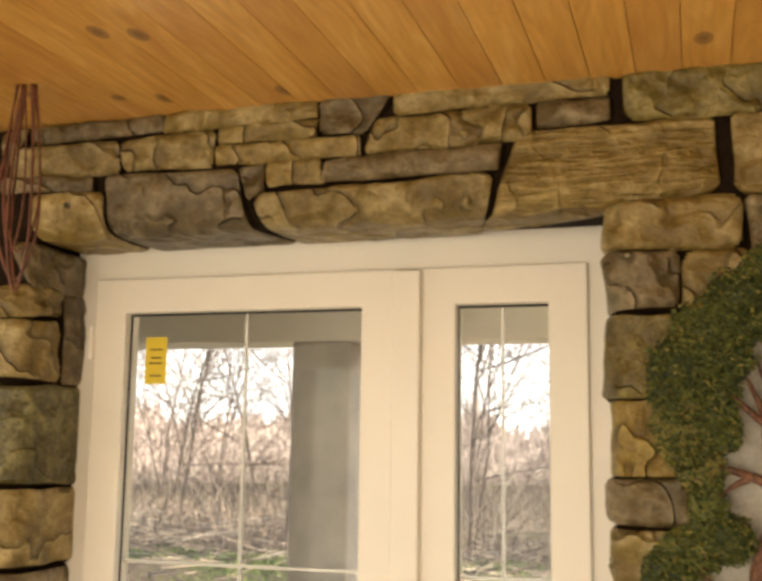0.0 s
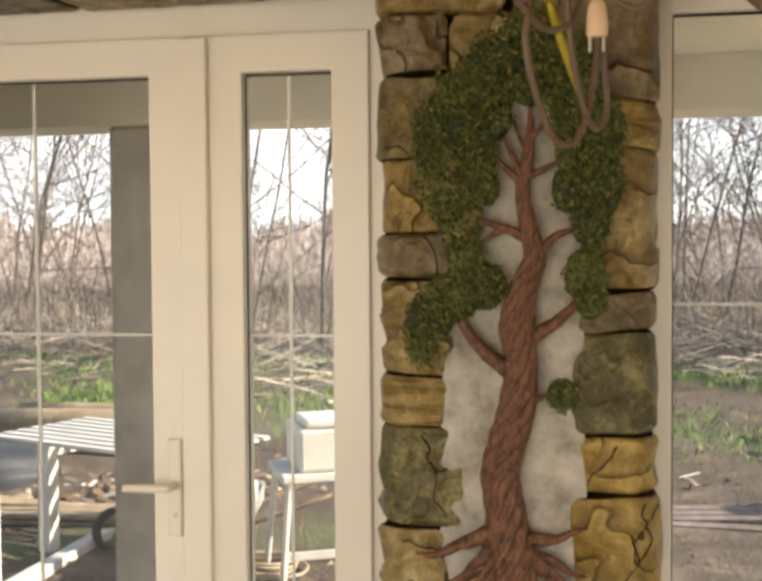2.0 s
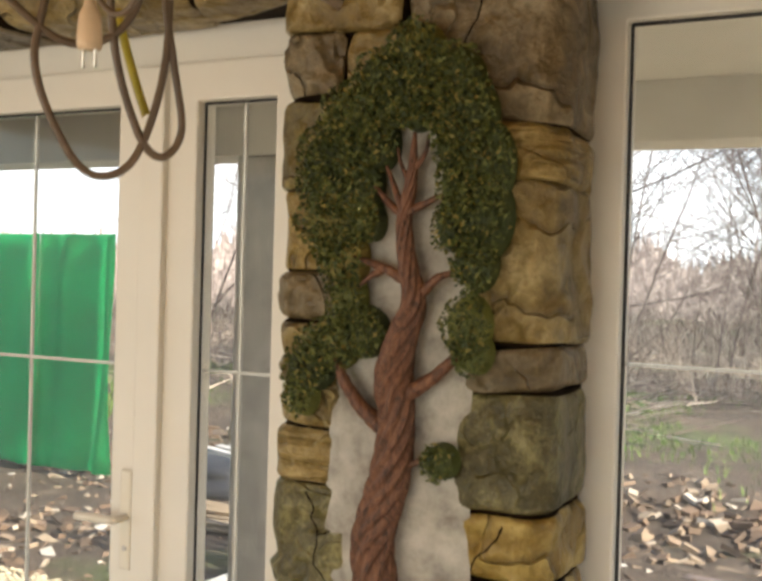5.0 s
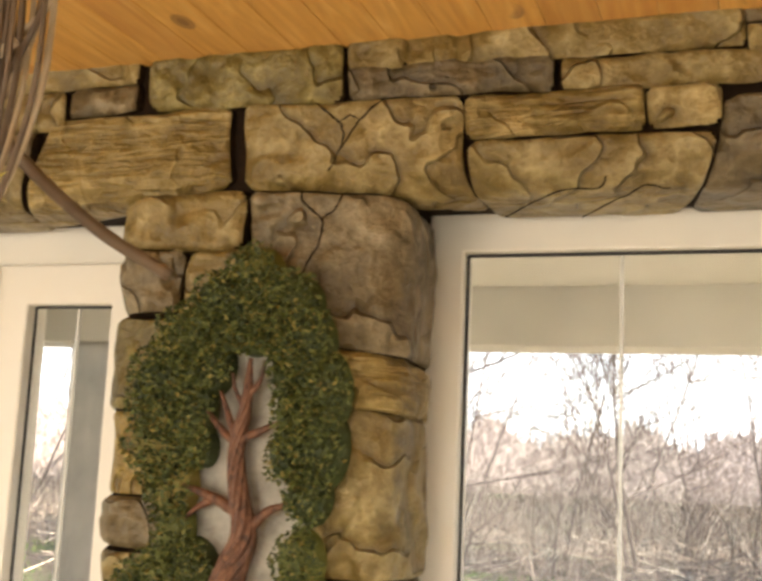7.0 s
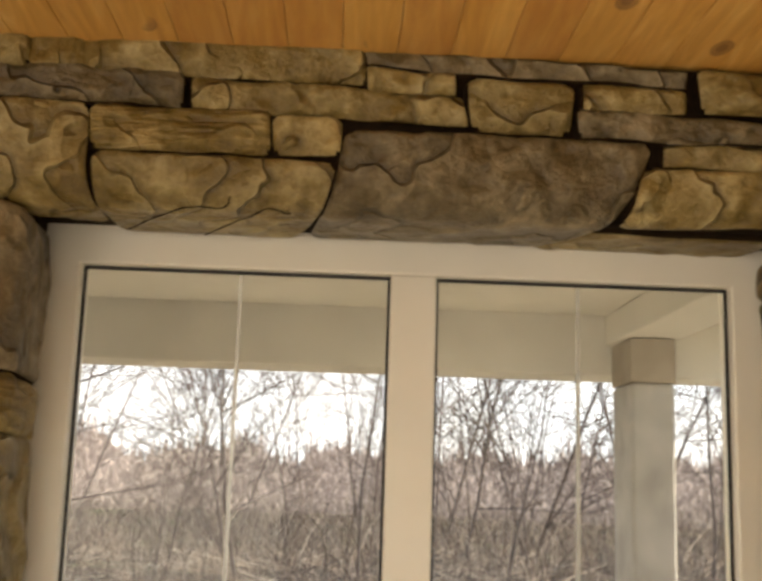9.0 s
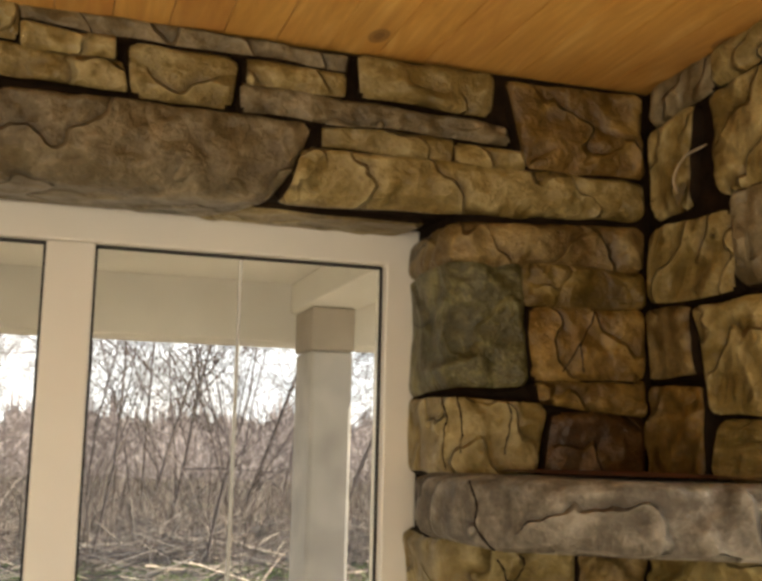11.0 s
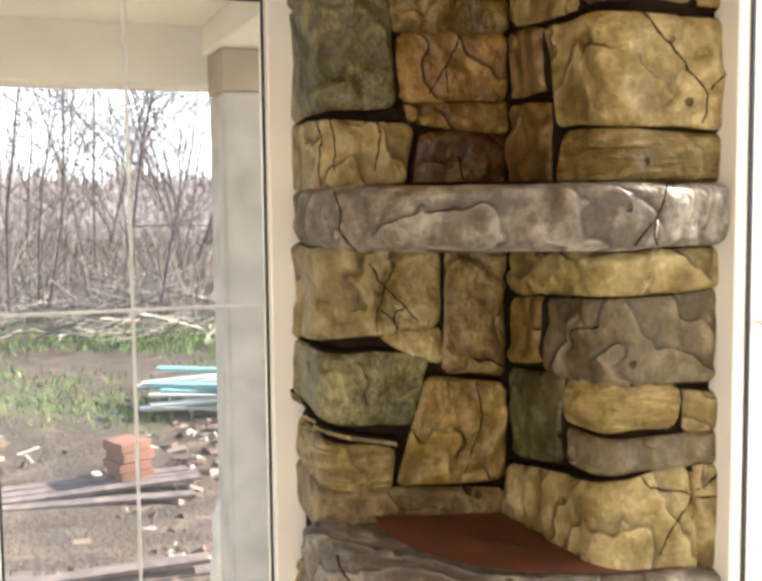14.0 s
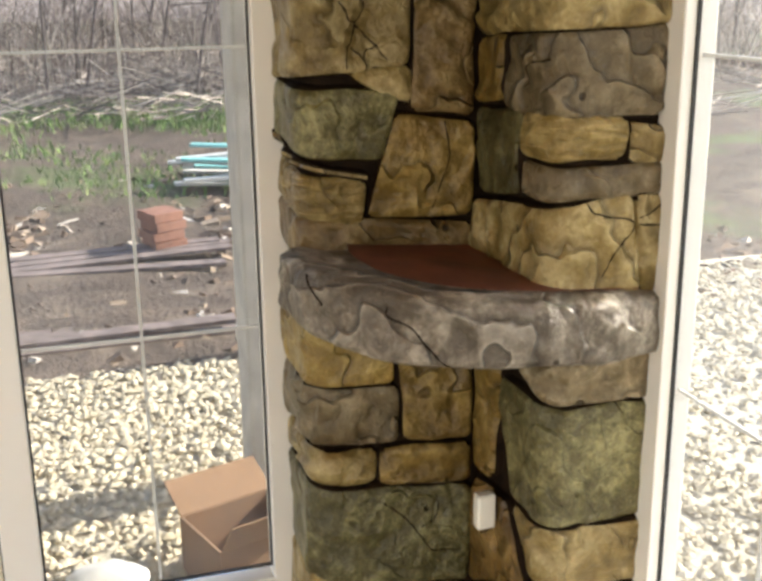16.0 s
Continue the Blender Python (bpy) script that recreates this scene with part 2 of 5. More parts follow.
def random_ramp(name, rough, *stops):
    k = Mat(name, rough)
    geo = k.n("ShaderNodeNewGeometry")
    return k.color(k.ramp(geo.outputs["Random Per Island"], *stops)).m


JOINT = joint_material()
PVC = plain("white_pvc", (0.80, 0.76, 0.68), 0.32, var=0.03, scale=4, bump=0.0)
RUBBER = plain("black_gasket", (0.015, 0.014, 0.013), 0.6)
GLASS = glass_material()
MUNTIN = plain("muntin_white", (0.52, 0.50, 0.46), 0.4, var=0.05)
PINE = pine_material()
BARK, LEAVES, PLASTER = bark_material(), leaf_material(), plaster_material()
TERRACOTTA = plain("terracotta_paint", (0.115, 0.032, 0.014), 0.6, var=0.3, scale=14)
FLOORM = plain("screed", (0.28, 0.24, 0.19), 0.8, var=0.25, scale=5)
WALLM = plain("painted_wall", (0.62, 0.55, 0.43), 0.8, var=0.1, scale=6)
SOFFIT = plain("white_fascia_board", (0.72, 0.69, 0.62), 0.6, var=0.06, scale=6)
COLUMN = plain("grey_render", (0.42, 0.40, 0.37), 0.9, var=0.2, scale=9, bump=0.3)
GROUND = ground_material()
GRAVEL = random_ramp("gravel", 0.9, (0.0, (0.40, 0.34, 0.23)), (0.5, (0.52, 0.45, 0.32)), (1.0, (0.64, 0.56, 0.41)))
TWIG = plain("bare_bark", (0.17, 0.13, 0.115), 0.9, var=0.5, scale=12, bump=0.3)
DRYGRASS = random_ramp("dry_stems", 0.9, (0.0, (0.17, 0.12, 0.095)), (0.5, (0.36, 0.28, 0.22)), (1.0, (0.60, 0.50, 0.42)))
SCRUB = random_ramp("scrub_rods", 0.9, (0.0, (0.07, 0.05, 0.042)), (0.45, (0.20, 0.15, 0.125)), (0.75, (0.46, 0.37, 0.29)), (1.0, (0.74, 0.63, 0.50)))
GRASS = random_ramp("grass_blades", 0.8, (0.0, (0.07, 0.14, 0.03)), (0.6, (0.16, 0.27, 0.06)), (1.0, (0.28, 0.36, 0.10)))
CABLE = plain("brown_cable", (0.12, 0.078, 0.045), 0.45, var=0.25, scale=9, bump=0.0)
CABLE_PALE = plain("pale_cable", (0.42, 0.33, 0.22), 0.45, var=0.15, scale=9, bump=0.0)
TAPE = plain("yellow_tape", (0.55, 0.46, 0.05), 0.4, var=0.25, scale=40, bump=0.0)
PLUGM = plain("plug_plastic", (0.62, 0.46, 0.30), 0.4, var=0.1)
STEEL = plain("steel", (0.6, 0.58, 0.55), 0.3, 1.0, var=0.1)
HANDLE = plain("handle_white", (0.78, 0.73, 0.62), 0.3, var=0.03, bump=0.0)
STICKER = plain("yellow_sticker", (0.72, 0.54, 0.03), 0.5, var=0.05, bump=0.0)
INK = plain("sticker_ink", (0.12, 0.07, 0.01), 0.6, bump=0.0)
TARP = plain("green_sheet", (0.02, 0.55, 0.22), 0.5, var=0.3, scale=1.5)
glow = TARP.node_tree.nodes.new("ShaderNodeBsdfTranslucent")
glow.inputs["Color"].default_value = (0.02, 0.62, 0.24, 1)
both = TARP.node_tree.nodes.new("ShaderNodeMixShader")
both.inputs[0].default_value = 0.5
TARP.node_tree.links.new(TARP.node_tree.nodes["Principled BSDF"].outputs[0], both.inputs[1])
TARP.node_tree.links.new(glow.outputs[0], both.inputs[2])
TARP.node_tree.links.new(both.outputs[0], TARP.node_tree.nodes["Material Output"].inputs["Surface"])
CARTON = plain("cardboard", (0.22, 0.13, 0.07), 0.85, var=0.12, scale=10)
PAINTED = plain("weathered_white_paint", (0.58, 0.56, 0.52), 0.6, var=0.12, scale=8)
TURQUOISE = plain("turquoise_paint", (0.20, 0.46, 0.44), 0.6, var=0.15, scale=8)
BRICK = plain("red_brick", (0.25, 0.12, 0.08), 0.9, var=0.3, scale=12)
LOG = plain("cut_log", (0.30, 0.22, 0.14), 0.9, var=0.35, scale=8, bump=0.3)

# ---- building helpers ----
def finish(bm, name, mat, parent=None, smooth=False, mats=()):
    me = bpy.data.meshes.new(name)
    bm.normal_update()
    bm.to_mesh(me)
    bm.free()
    me.materials.append(mat)
    for m in mats:
        me.materials.append(m)
    if smooth:
        me.shade_smooth()
    ob = new(name, me)
    ob.parent = parent
    return ob


def part(name, bm, mat, parent, label="", smooth=False):
    return tagged(finish(bm, name, mat, parent, smooth), label)


def empty(name, at, label, category, group="", kind=""):
    ob = new(name)
    ob.location = at
    ob.empty_display_size = 0.1
    return tagged(ob, label, category, group, kind)


def box(bm, x0, x1, y0, y1, z0, z1, bevel=0.0, seg=2):
    m = Matrix.LocRotScale(((x0 + x1) / 2, (y0 + y1) / 2, (z0 + z1) / 2), None, (x1 - x0, y1 - y0, z1 - z0))
    r = bmesh.ops.create_cube(bm, size=1.0, matrix=m)
    if bevel:
        edges = list({e for v in r["verts"] for e in v.link_edges})
        bmesh.ops.bevel(bm, geom=edges, offset=bevel, segments=seg, affect="EDGES", profile=0.5)
    return bm


def boxes(*rows, bevel=0.0):
    bm = bmesh.new()
    for r in rows:
        box(bm, *r, bevel=bevel)
    return bm


def tube(bm, pts, radii, sides=8, groove=0.0, twist=0.0, lobes=5, caps=True):
    """A tapering tube along a smooth line through pts; groove and twist carve spiral furrows."""
    pts = [Vector(p) for p in pts]
    if isinstance(radii, (int, float)):
        radii = [radii] * len(pts)
    rings, up = [], Vector((0.13, 0.9, 0.2)).normalized()
    run = 0.0
    for i, p in enumerate(pts):
        d = (pts[min(i + 1, len(pts) - 1)] - pts[max(i - 1, 0)]).normalized()
        side = d.cross(up)
        side = side.normalized() if side.length > 1e-4 else Vector((1, 0, 0))
        up = side.cross(d).normalized()
        if i:
            run += (p - pts[i - 1]).length
        ring = []
        for k in range(sides):
            a = 2 * math.pi * k / sides
            r = radii[i] * (1 + groove * math.sin(lobes * a + twist * run))
            ring.append(bm.verts.new(p + (side * math.cos(a) + up * math.sin(a)) * r))
        rings.append(ring)
    for a, b in zip(rings, rings[1:]):
        for k in range(sides):
            bm.faces.new((a[k], a[(k + 1) % sides], b[(k + 1) % sides], b[k]))
    if caps:
        bm.faces.new(rings[0][::-1])
        bm.faces.new(rings[-1])
    return bm


def spline(pts, n=8):
    """Catmull-Rom through pts, n steps a span; each point may carry a fourth number, the radius."""
    p = [np.array(q, float) for q in pts]
    p = [2 * p[0] - p[1]] + p + [2 * p[-1] - p[-2]]
    out = []
    for i in range(1, len(p) - 2):
        for s in range(n):
            t = s / n
            out.append(0.5 * (2 * p[i] + (p[i + 1] - p[i - 1]) * t + (2 * p[i - 1] - 5 * p[i] + 4 * p[i + 1] - p[i + 2]) * t * t + (3 * p[i] - p[i - 1] - 3 * p[i + 1] + p[i + 2]) * t ** 3))
    out.append(p[-2])
    return out


def limb(bm, pts, sides=10, n=8, groove=0.0, twist=0.0, lobes=5):
    s = spline(pts, n)
    return tube(bm, [q[:3] for q in s], [max(q[3], 0.0008) for q in s], sides, groove, twist, lobes)


# ---- the folded stone walls ----
YF, XE, ZS = 2.618, 1.988, 2.166           # north face, east face, underside of the lintels
ROUND = 0.05


def fold(d, r=ROUND):
    """Along a line that turns a rounded right angle at d = 0: how far along, how far in, and the turn (0 to 1)."""
    arc = r * math.pi / 2
    s = d + arc / 2
    if s <= 0:
        return s - r, 0.0, 0.0
    if s >= arc:
        return 0.0, r + s - arc, 1.0
    a = s / r
    return -r + r * math.sin(a), r - r * math.cos(a), s / arc


def turned(n0, n1, f):
    a = f * math.pi / 2
    return n0 * math.cos(a) + n1 * math.sin(a)


XP, YM, ZP = Vector((1, 0, 0)), Vector((0, -1, 0)), Vector((0, 0, 1))


def place(zone, u, v):
    """A point and normal of the wall's skin at the unrolled place (u, v)."""
    if zone == "L":
        d, deep, f = fold(ZS - v)
        return Vector((u, YF + deep, ZS - d)), turned(YM, -ZP, f)
    if zone == "P":
        if u > 0.08:
            d, deep, f = fold(u - 0.345)
            return Vector((0.345 + d, YF + deep, v)), turned(YM, XP, f)
        d, deep, f = fold(-0.18 - u)
        return Vector((-0.18 - d, YF + deep, v)), turned(YM, -XP, f)
    if zone == "C":
        d, deep, f = fold(1.615 - u)
        return Vector((1.615 - d, YF + deep, v)), turned(YM, -XP, f)
    if zone == "J":
        d, deep, f = fold(u + 1.48)
        return Vector((-1.48 + d, YF + deep, v)), turned(YM, XP, f)
    if zone == "E":
        d, deep, f = fold(u - 0.325)
        return Vector((XE + deep, 2.60 - 0.325 - d, v)), turned(-XP, YM, f)
    d, deep, f = fold(ZS - v)           # "H": the lintel of the east wall
    return Vector((XE + deep, 2.60 - u, ZS - d)), turned(-XP, -ZP, f)


def stone_mesh(zone, quad, height, cell=0.0075, seed=0.0):
    """A cushion with rounded corners, flaked into slanting ledges."""
    a, b, c, d = [np.array(quad[i:i + 2]) for i in (0, 2, 4, 6)]
    mid = (a + b + c + d) / 4
    grow = lambda p: p + np.sign(p - mid) * (0.012 if zone in "CE" else 0.010)
    a, b, c, d = grow(a), grow(b), grow(c), grow(d)
    w, h = (np.linalg.norm(b - a) + np.linalg.norm(c - d)) / 2, (np.linalg.norm(d - a) + np.linalg.norm(c - b)) / 2
    nu, nv = max(8, min(70, int(w / cell))), max(8, min(50, int(h / cell)))
    off = Vector((seed * 3.1, seed * 1.7, seed * 0.9))
    turn = (seed * 2.399) % 3.1416
    cx, cy = 6.0 * math.cos(turn), 6.0 * math.sin(turn)
    verts, rim = [], []
    small = min(w, h) / 2
    knee, rc = min(0.020, 0.55 * small), min(0.028, 0.55 * small)
    for j in range(nv + 1):
        for i in range(nu + 1):
            s, t = 2 * i / nu - 1, 2 * j / nv - 1
            # crowd the grid towards the rim
            s, t = math.sin(s * 1.3) / math.sin(1.3), math.sin(t * 1.3) / math.sin(1.3)
            x, y = abs(s) * w / 2, abs(t) * h / 2
            ca, cb = (x - w / 2 + rc) / rc, (y - h / 2 + rc) / rc
            e = min(w / 2 - x, h / 2 - y)
            if ca > 0 and cb > 0:
                ca, cb = ca * math.sqrt(1 - cb * cb / 2), cb * math.sqrt(1 - ca * ca / 2)
                x, y = w / 2 - rc + ca * rc, h / 2 - rc + cb * rc
                e = rc * (1 - min(1.0, math.hypot(ca, cb)))
            rs, rt = math.copysign(2 * x / w, s), math.copysign(2 * y / h, t)
            p = (a * (1 - rs) * (1 + rt) + b * (1 + rs) * (1 + rt) + c * (1 + rs) * (1 - rt) + d * (1 - rs) * (1 - rt)) / 4
            q = Vector((p[0], p[1], 0)) + off
            p = p + np.array([noise.noise(q * 11), noise.noise(q * 11 + Vector((5, 5, 5)))]) * 0.006
            lift = math.sqrt(max(0.0, 1 - (1 - min(1.0, e / knee)) ** 2))
            n1 = noise.noise(q * 6.5)
            n2 = noise.noise(q * 26)
            g = q.x * cx + q.y * cy + 1.5 * n1 + 0.25 * noise.noise(q * 15)
            fr = g - math.floor(g)
            saw = fr / 0.84 if fr < 0.84 else (1 - fr) / 0.16
            bite = max(0.0, min(1.0, 0.5 + 1.8 * noise.noise(q * 5.0 + Vector((9, 2, 0)))))
            relief = 0.009 * n1 + 0.015 * (saw - 0.5) * bite + 0.0024 * n2
            pos, nor = place(zone, p[0], p[1])
            flat = 1 - 0.75 * max(0.0, -nor.z)          # undersides are trowelled smooth
            verts.append(pos + nor * (-0.016 + lift * (0.016 + (height + relief) * flat)))
            rim.append(e)
    me = bpy.data.meshes.new("stone")
    faces, idx = [], []
    for j in range(nv):
        for i in range(nu):
            k = j * (nu + 1) + i
            f = (k, k + nu + 1, k + nu + 2, k + 1)
            faces.append(f)
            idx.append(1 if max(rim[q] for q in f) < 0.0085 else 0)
    me.from_pydata(verts, [], faces)
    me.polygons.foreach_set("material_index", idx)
    me.shade_smooth()
    me.update()
    return me


def mortar(name, label, *rows):
    """The rounded cores of the walls, dark where the joints show."""
    bm = bmesh.new()
    for r in rows:
        box(bm, *r, bevel=min(0.052, (r[1] - r[0]) / 3, (r[3] - r[2]) / 3), seg=4)
    return tagged(finish(bm, name, JOINT), label, "wall", kind="structure")


G = 0.010
wall_north = mortar(
    "wall_north", "wall of sculpted painted plaster stones with dark joints",
    (-3.2, 2.10, YF + G, 2.915, ZS + G, 2.60),        # lintel
    (-3.2, -1.48 - G, YF + G + 0.003, 2.915, -0.3, 2.40),    # beside the door
    (-0.18 + G, 0.345 - G, YF + G + 0.004, 2.915, -0.3, 2.40),
    (1.615 + G, 2.30, YF + G + 0.005, 2.915, -0.3, 2.40),
    (0.30, 1.66, YF + 0.06, 2.915, -0.3, 0.17),
)
wall_east = mortar(
    "wall_east", "wall of sculpted painted plaster stones beside the window",
    (XE + G, 2.285, -2.7, 2.75, ZS + G, 2.60),
    (XE + G + 0.004, 2.285, 2.275 + G, 2.75, -0.3, 2.40),
    (XE + G + 0.003, 2.285, -2.7, -0.6, -0.3, 2.40),
    (XE + 0.06, 2.285, -0.7, 2.32, -0.3, 0.17),
)
STONES = []


def stone(zone, tone, *quad):
    k = len(STONES)
    rng = random.Random(k * 7 + 3)
    me = stone_mesh(zone, quad, rng.uniform(0.009, 0.017), seed=k * 1.37)
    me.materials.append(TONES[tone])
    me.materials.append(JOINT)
    ob = new("stone", me)
    ob.parent = wall_east if zone in "EH" else wall_north
    STONES.append((zone, quad, ob))
    return ob


def crack(zone, *uv):
    """A dark forked line drawn over the stone it starts on."""
    pts = list(zip(uv[::2], uv[1::2]))
    mx, mz = [sum(c) / len(pts) for c in zip(*pts)]
    for z, q, ob in STONES:
        if z == zone and min(q[::2]) <= mx <= max(q[::2]) and min(q[1::2]) <= mz <= max(q[1::2]):
            break
    tree = BVHTree.FromPolygons([v.co for v in ob.data.vertices], [tuple(f.vertices) for f in ob.data.polygons])
    bm, line = bmesh.new(), []
    for k, (u, v) in enumerate(spline(pts, 6)):
        wob = Vector((u * 60, v * 60, 0))
        pos, nor = place(zone, u + 0.004 * noise.noise(wob), v + 0.004 * noise.noise(wob + Vector((7, 3, 1))))
        hit = tree.ray_cast(pos + nor * 0.08, -nor, 0.16)[0]
        if hit:
            line.append(hit + nor * 0.0002)
    if len(line) > 2:
        n = len(line) - 1
        tube(bm, line, [0.0009 + 0.0016 * abs(math.sin(1.3 + 2.1 * i)) * (1 - 0.6 * i / n) for i in range(n + 1)], 5)
        return part("crack", bm, JOINT, ob, "thin dark painted crack")
    bm.free()


# ---- ceiling, floor, far walls ----
def ceiling_mesh():
    bm = bmesh.new()
    wide, gap, x = 0.088, 0.0011, -3.2
    while x < 2.45:
        a, b = x, x + wide
        prof = [(a + 0.0006, 0.012), (a + 0.0004, 0.0012), (a + gap, 0.0), (b - gap, 0.0), (b - 0.0004, 0.0012), (b - 0.0006, 0.012)]
        f = [bm.verts.new((px, -2.75, 2.43 + pz)) for px, pz in prof]
        g = [bm.verts.new((px, 2.9, 2.43 + pz)) for px, pz in prof]
        for i in range(len(prof) - 1):
            bm.faces.new((f[i], g[i], g[i + 1], f[i + 1]))
        x += wide
    return bm


tagged(finish(ceiling_mesh(), "ceiling", PINE), "varnished pine tongue-and-groove boards with knots", "ceiling", kind="structure")
tagged(finish(boxes((-3.25, 2.5, -2.8, 3.0, 2.445, 2.62)), "roof_slab", WALLM), "closed slab above the board ceiling", "ceiling", kind="structure")
tagged(finish(boxes((-3.2, 2.40, -2.75, 3.05, -0.12, 0.0)), "floor", FLOORM), "bare grey screed floor", "floor", kind="structure")
tagged(finish(boxes((-3.2, -2.95, -2.8, -2.65, 0, 2.43), (2.15, 2.4, -2.8, -2.65, 0, 2.43), (-2.95, 2.15, -2.8, -2.65, 0, 0.18), (-2.95, 2.15, -2.8, -2.65, 2.32, 2.43)), "wall_south", WALLM), "plain painted wall with a wide opening", "wall", kind="structure")
tagged(finish(boxes((-3.2, -3.05, -2.65, -2.35, 0, 2.43), (-3.2, -3.05, 2.35, 2.62, 0, 2.43), (-3.2, -3.05, -2.35, 2.35, 0, 0.18), (-3.2, -3.05, -2.35, 2.35, 2.32, 2.43)), "wall_west", WALLM), "plain painted wall with an opening", "wall", kind="structure")


# ---- window and door joinery ----
def ring_bm(x0, x1, z0, z1, side, y0, y1, top=None, bevel=0.004):
    """A rectangular frame in the x-z plane, mitred at the corners."""
    top = top or side
    bm = bmesh.new()
    outer = ((x0, z0), (x1, z0), (x1, z1), (x0, z1))
    inner = ((x0 + side, z0 + side), (x1 - side, z0 + side), (x1 - side, z1 - top), (x0 + side, z1 - top))
    fo, fi, bo, bi = [[bm.verts.new((x, y, z)) for x, z in ring] for ring, y in ((outer, y0), (inner, y0), (outer, y1), (inner, y1))]
    for k in range(4):
        n = (k + 1) % 4
        for f in ((fo[k], fo[n], fi[n], fi[k]), (bo[n], bo[k], bi[k], bi[n]), (fo[n], fo[k], bo[k], bo[n]), (fi[k], fi[n], bi[n], bi[k])):
            bm.faces.new(f)
    bm.normal_update()
    if bevel:
        bmesh.ops.bevel(bm, geom=[e for e in bm.edges if e.calc_face_angle(0) > 0.3], offset=bevel, segments=2, affect="EDGES", profile=0.5)
    return bm


def glazing(parent, x0, x1, z0, z1, y, bars_x, bars_z):
    """Pane with its dark gasket and the bars between the glass."""
    pane = part("pane", boxes((x0 - 0.01, x1 + 0.01, y + 0.010, y + 0.016, z0 - 0.01, z1 + 0.01)), GLASS, parent, "clear glass pane")
    pane.visible_shadow = False
    part("gasket", ring_bm(x0 - 0.004, x1 + 0.004, z0 - 0.004, z1 + 0.004, 0.0058, y + 0.003, y + 0.010, bevel=0.0), RUBBER, pane, "black rubber gasket")
    for bx in bars_x:
        part("muntin", boxes((bx - 0.0032, bx + 0.0032, y + 0.020, y + 0.027, z0, z1)), MUNTIN, pane)
    for bz in bars_z:
        part("muntin", boxes((x0, x1, y + 0.0205, y + 0.0275, bz - 0.0032, bz + 0.0032)), MUNTIN, pane)
    return pane


def window(name, turn, label):
    w = empty(name, (0, 0, 0), label, "window", kind="structure")
    part("window_frame", ring_bm(0.335, 1.625, 0.17, 2.185, 0.066, 2.83, 2.90, top=0.078), PVC, w)
    part("mullion", boxes((0.947, 1.029, 2.832, 2.898, 0.236, 2.107), bevel=0.004), PVC, w)
    glazing(w, 0.404, 0.944, 0.262, 2.103, 2.850, (0.678,), (1.496, 0.868))
    glazing(w, 1.032, 1.556, 0.262, 2.103, 2.850, (1.290,), (1.496, 0.868))
    part("window_sill", boxes((0.33, 1.63, 2.56, 2.845, 0.165, 0.195), bevel=0.008), PVC, w)
    w.matrix_basis = turn
    return w


window("window_1", Matrix.Identity(4), "white plastic two-pane window with glazing bars")
# the east window: the same make, turned to the other wall
window("window_2", pose(2.20 - 2.83, 2.26 + 0.36, 0, 0, 0, -90), "white plastic window set in the side wall")


def door():
    d = empty("door_1", (-0.83, 2.86, 0.0), "closed white plastic double door with glass panes", "door", kind="structure")
    inv = Matrix.Translation((0.83, -2.86, 0.0))

    def add(name, bm, mat, parent=d, label=""):
        ob = part(name, bm, mat, parent, label)
        if parent is d:
            ob.matrix_parent_inverse = inv
        return ob
    add("door_frame", ring_bm(-1.49, -0.185, 0.0, 2.185, 0.074, 2.83, 2.90, top=0.088), PVC)
    wide = add("leaf", ring_bm(-1.426, -0.660, 0.05, 2.096, 0.084, 2.815, 2.885), PVC)
    glazing(wide, -1.342, -0.744, 0.138, 2.009, 2.838, (-1.042,), (1.425, 0.80))
    slim = add("leaf", ring_bm(-0.610, -0.240, 0.05, 2.096, 0.084, 2.815, 2.885), PVC)
    glazing(slim, -0.526, -0.324, 0.138, 2.009, 2.838, (-0.430,), (1.425, 0.80))
    add("astragal", boxes((-0.668, -0.603, 2.797, 2.87, 0.05, 2.090), bevel=0.004), PVC)
    plate = add("handle_plate", boxes((-0.708, -0.674, 2.803, 2.816, 0.97, 1.195), bevel=0.006), HANDLE, wide, "long white handle plate")
    bm = bmesh.new()
    limb(bm, [(-0.689, 2.812, 1.09, 0.009), (-0.689, 2.775, 1.09, 0.009), (-0.70, 2.762, 1.09, 0.010), (-0.75, 2.760, 1.09, 0.010), (-0.795, 2.762, 1.088, 0.009)], 10, 5)
    part("handle", bm, HANDLE, plate, "white lever handle", True)
    bm = bmesh.new()
    limb(bm, [(-0.689, 2.810, 1.02, 0.006), (-0.689, 2.800, 1.02, 0.006)], 10, 2)
    part("lock_cylinder", bm, STEEL, plate, "small steel lock cylinder")
    hinge = bmesh.new()
    for z in (0.3, 1.1, 1.9):
        limb(hinge, [(-1.432, 2.812, z, 0.009), (-1.432, 2.812, z + 0.08, 0.009)], 8, 2)
    add("hinge", hinge, PVC, d)
    return d


door()
s = tagged(finish(boxes((-1.297, -1.240, 2.8385, 2.8395, 1.842, 1.955)), "glass_sticker", STICKER), "yellow printed label stuck on the door glass", "sticker")
for z, w in ((1.925, 0.034), (1.905, 0.028), (1.892, 0.034), (1.862, 0.030)):
    part("print_line", boxes((-1.268 - w / 2, -1.268 + w / 2, 2.8372, 2.8380, z - 0.002, z + 0.002)), INK, s)

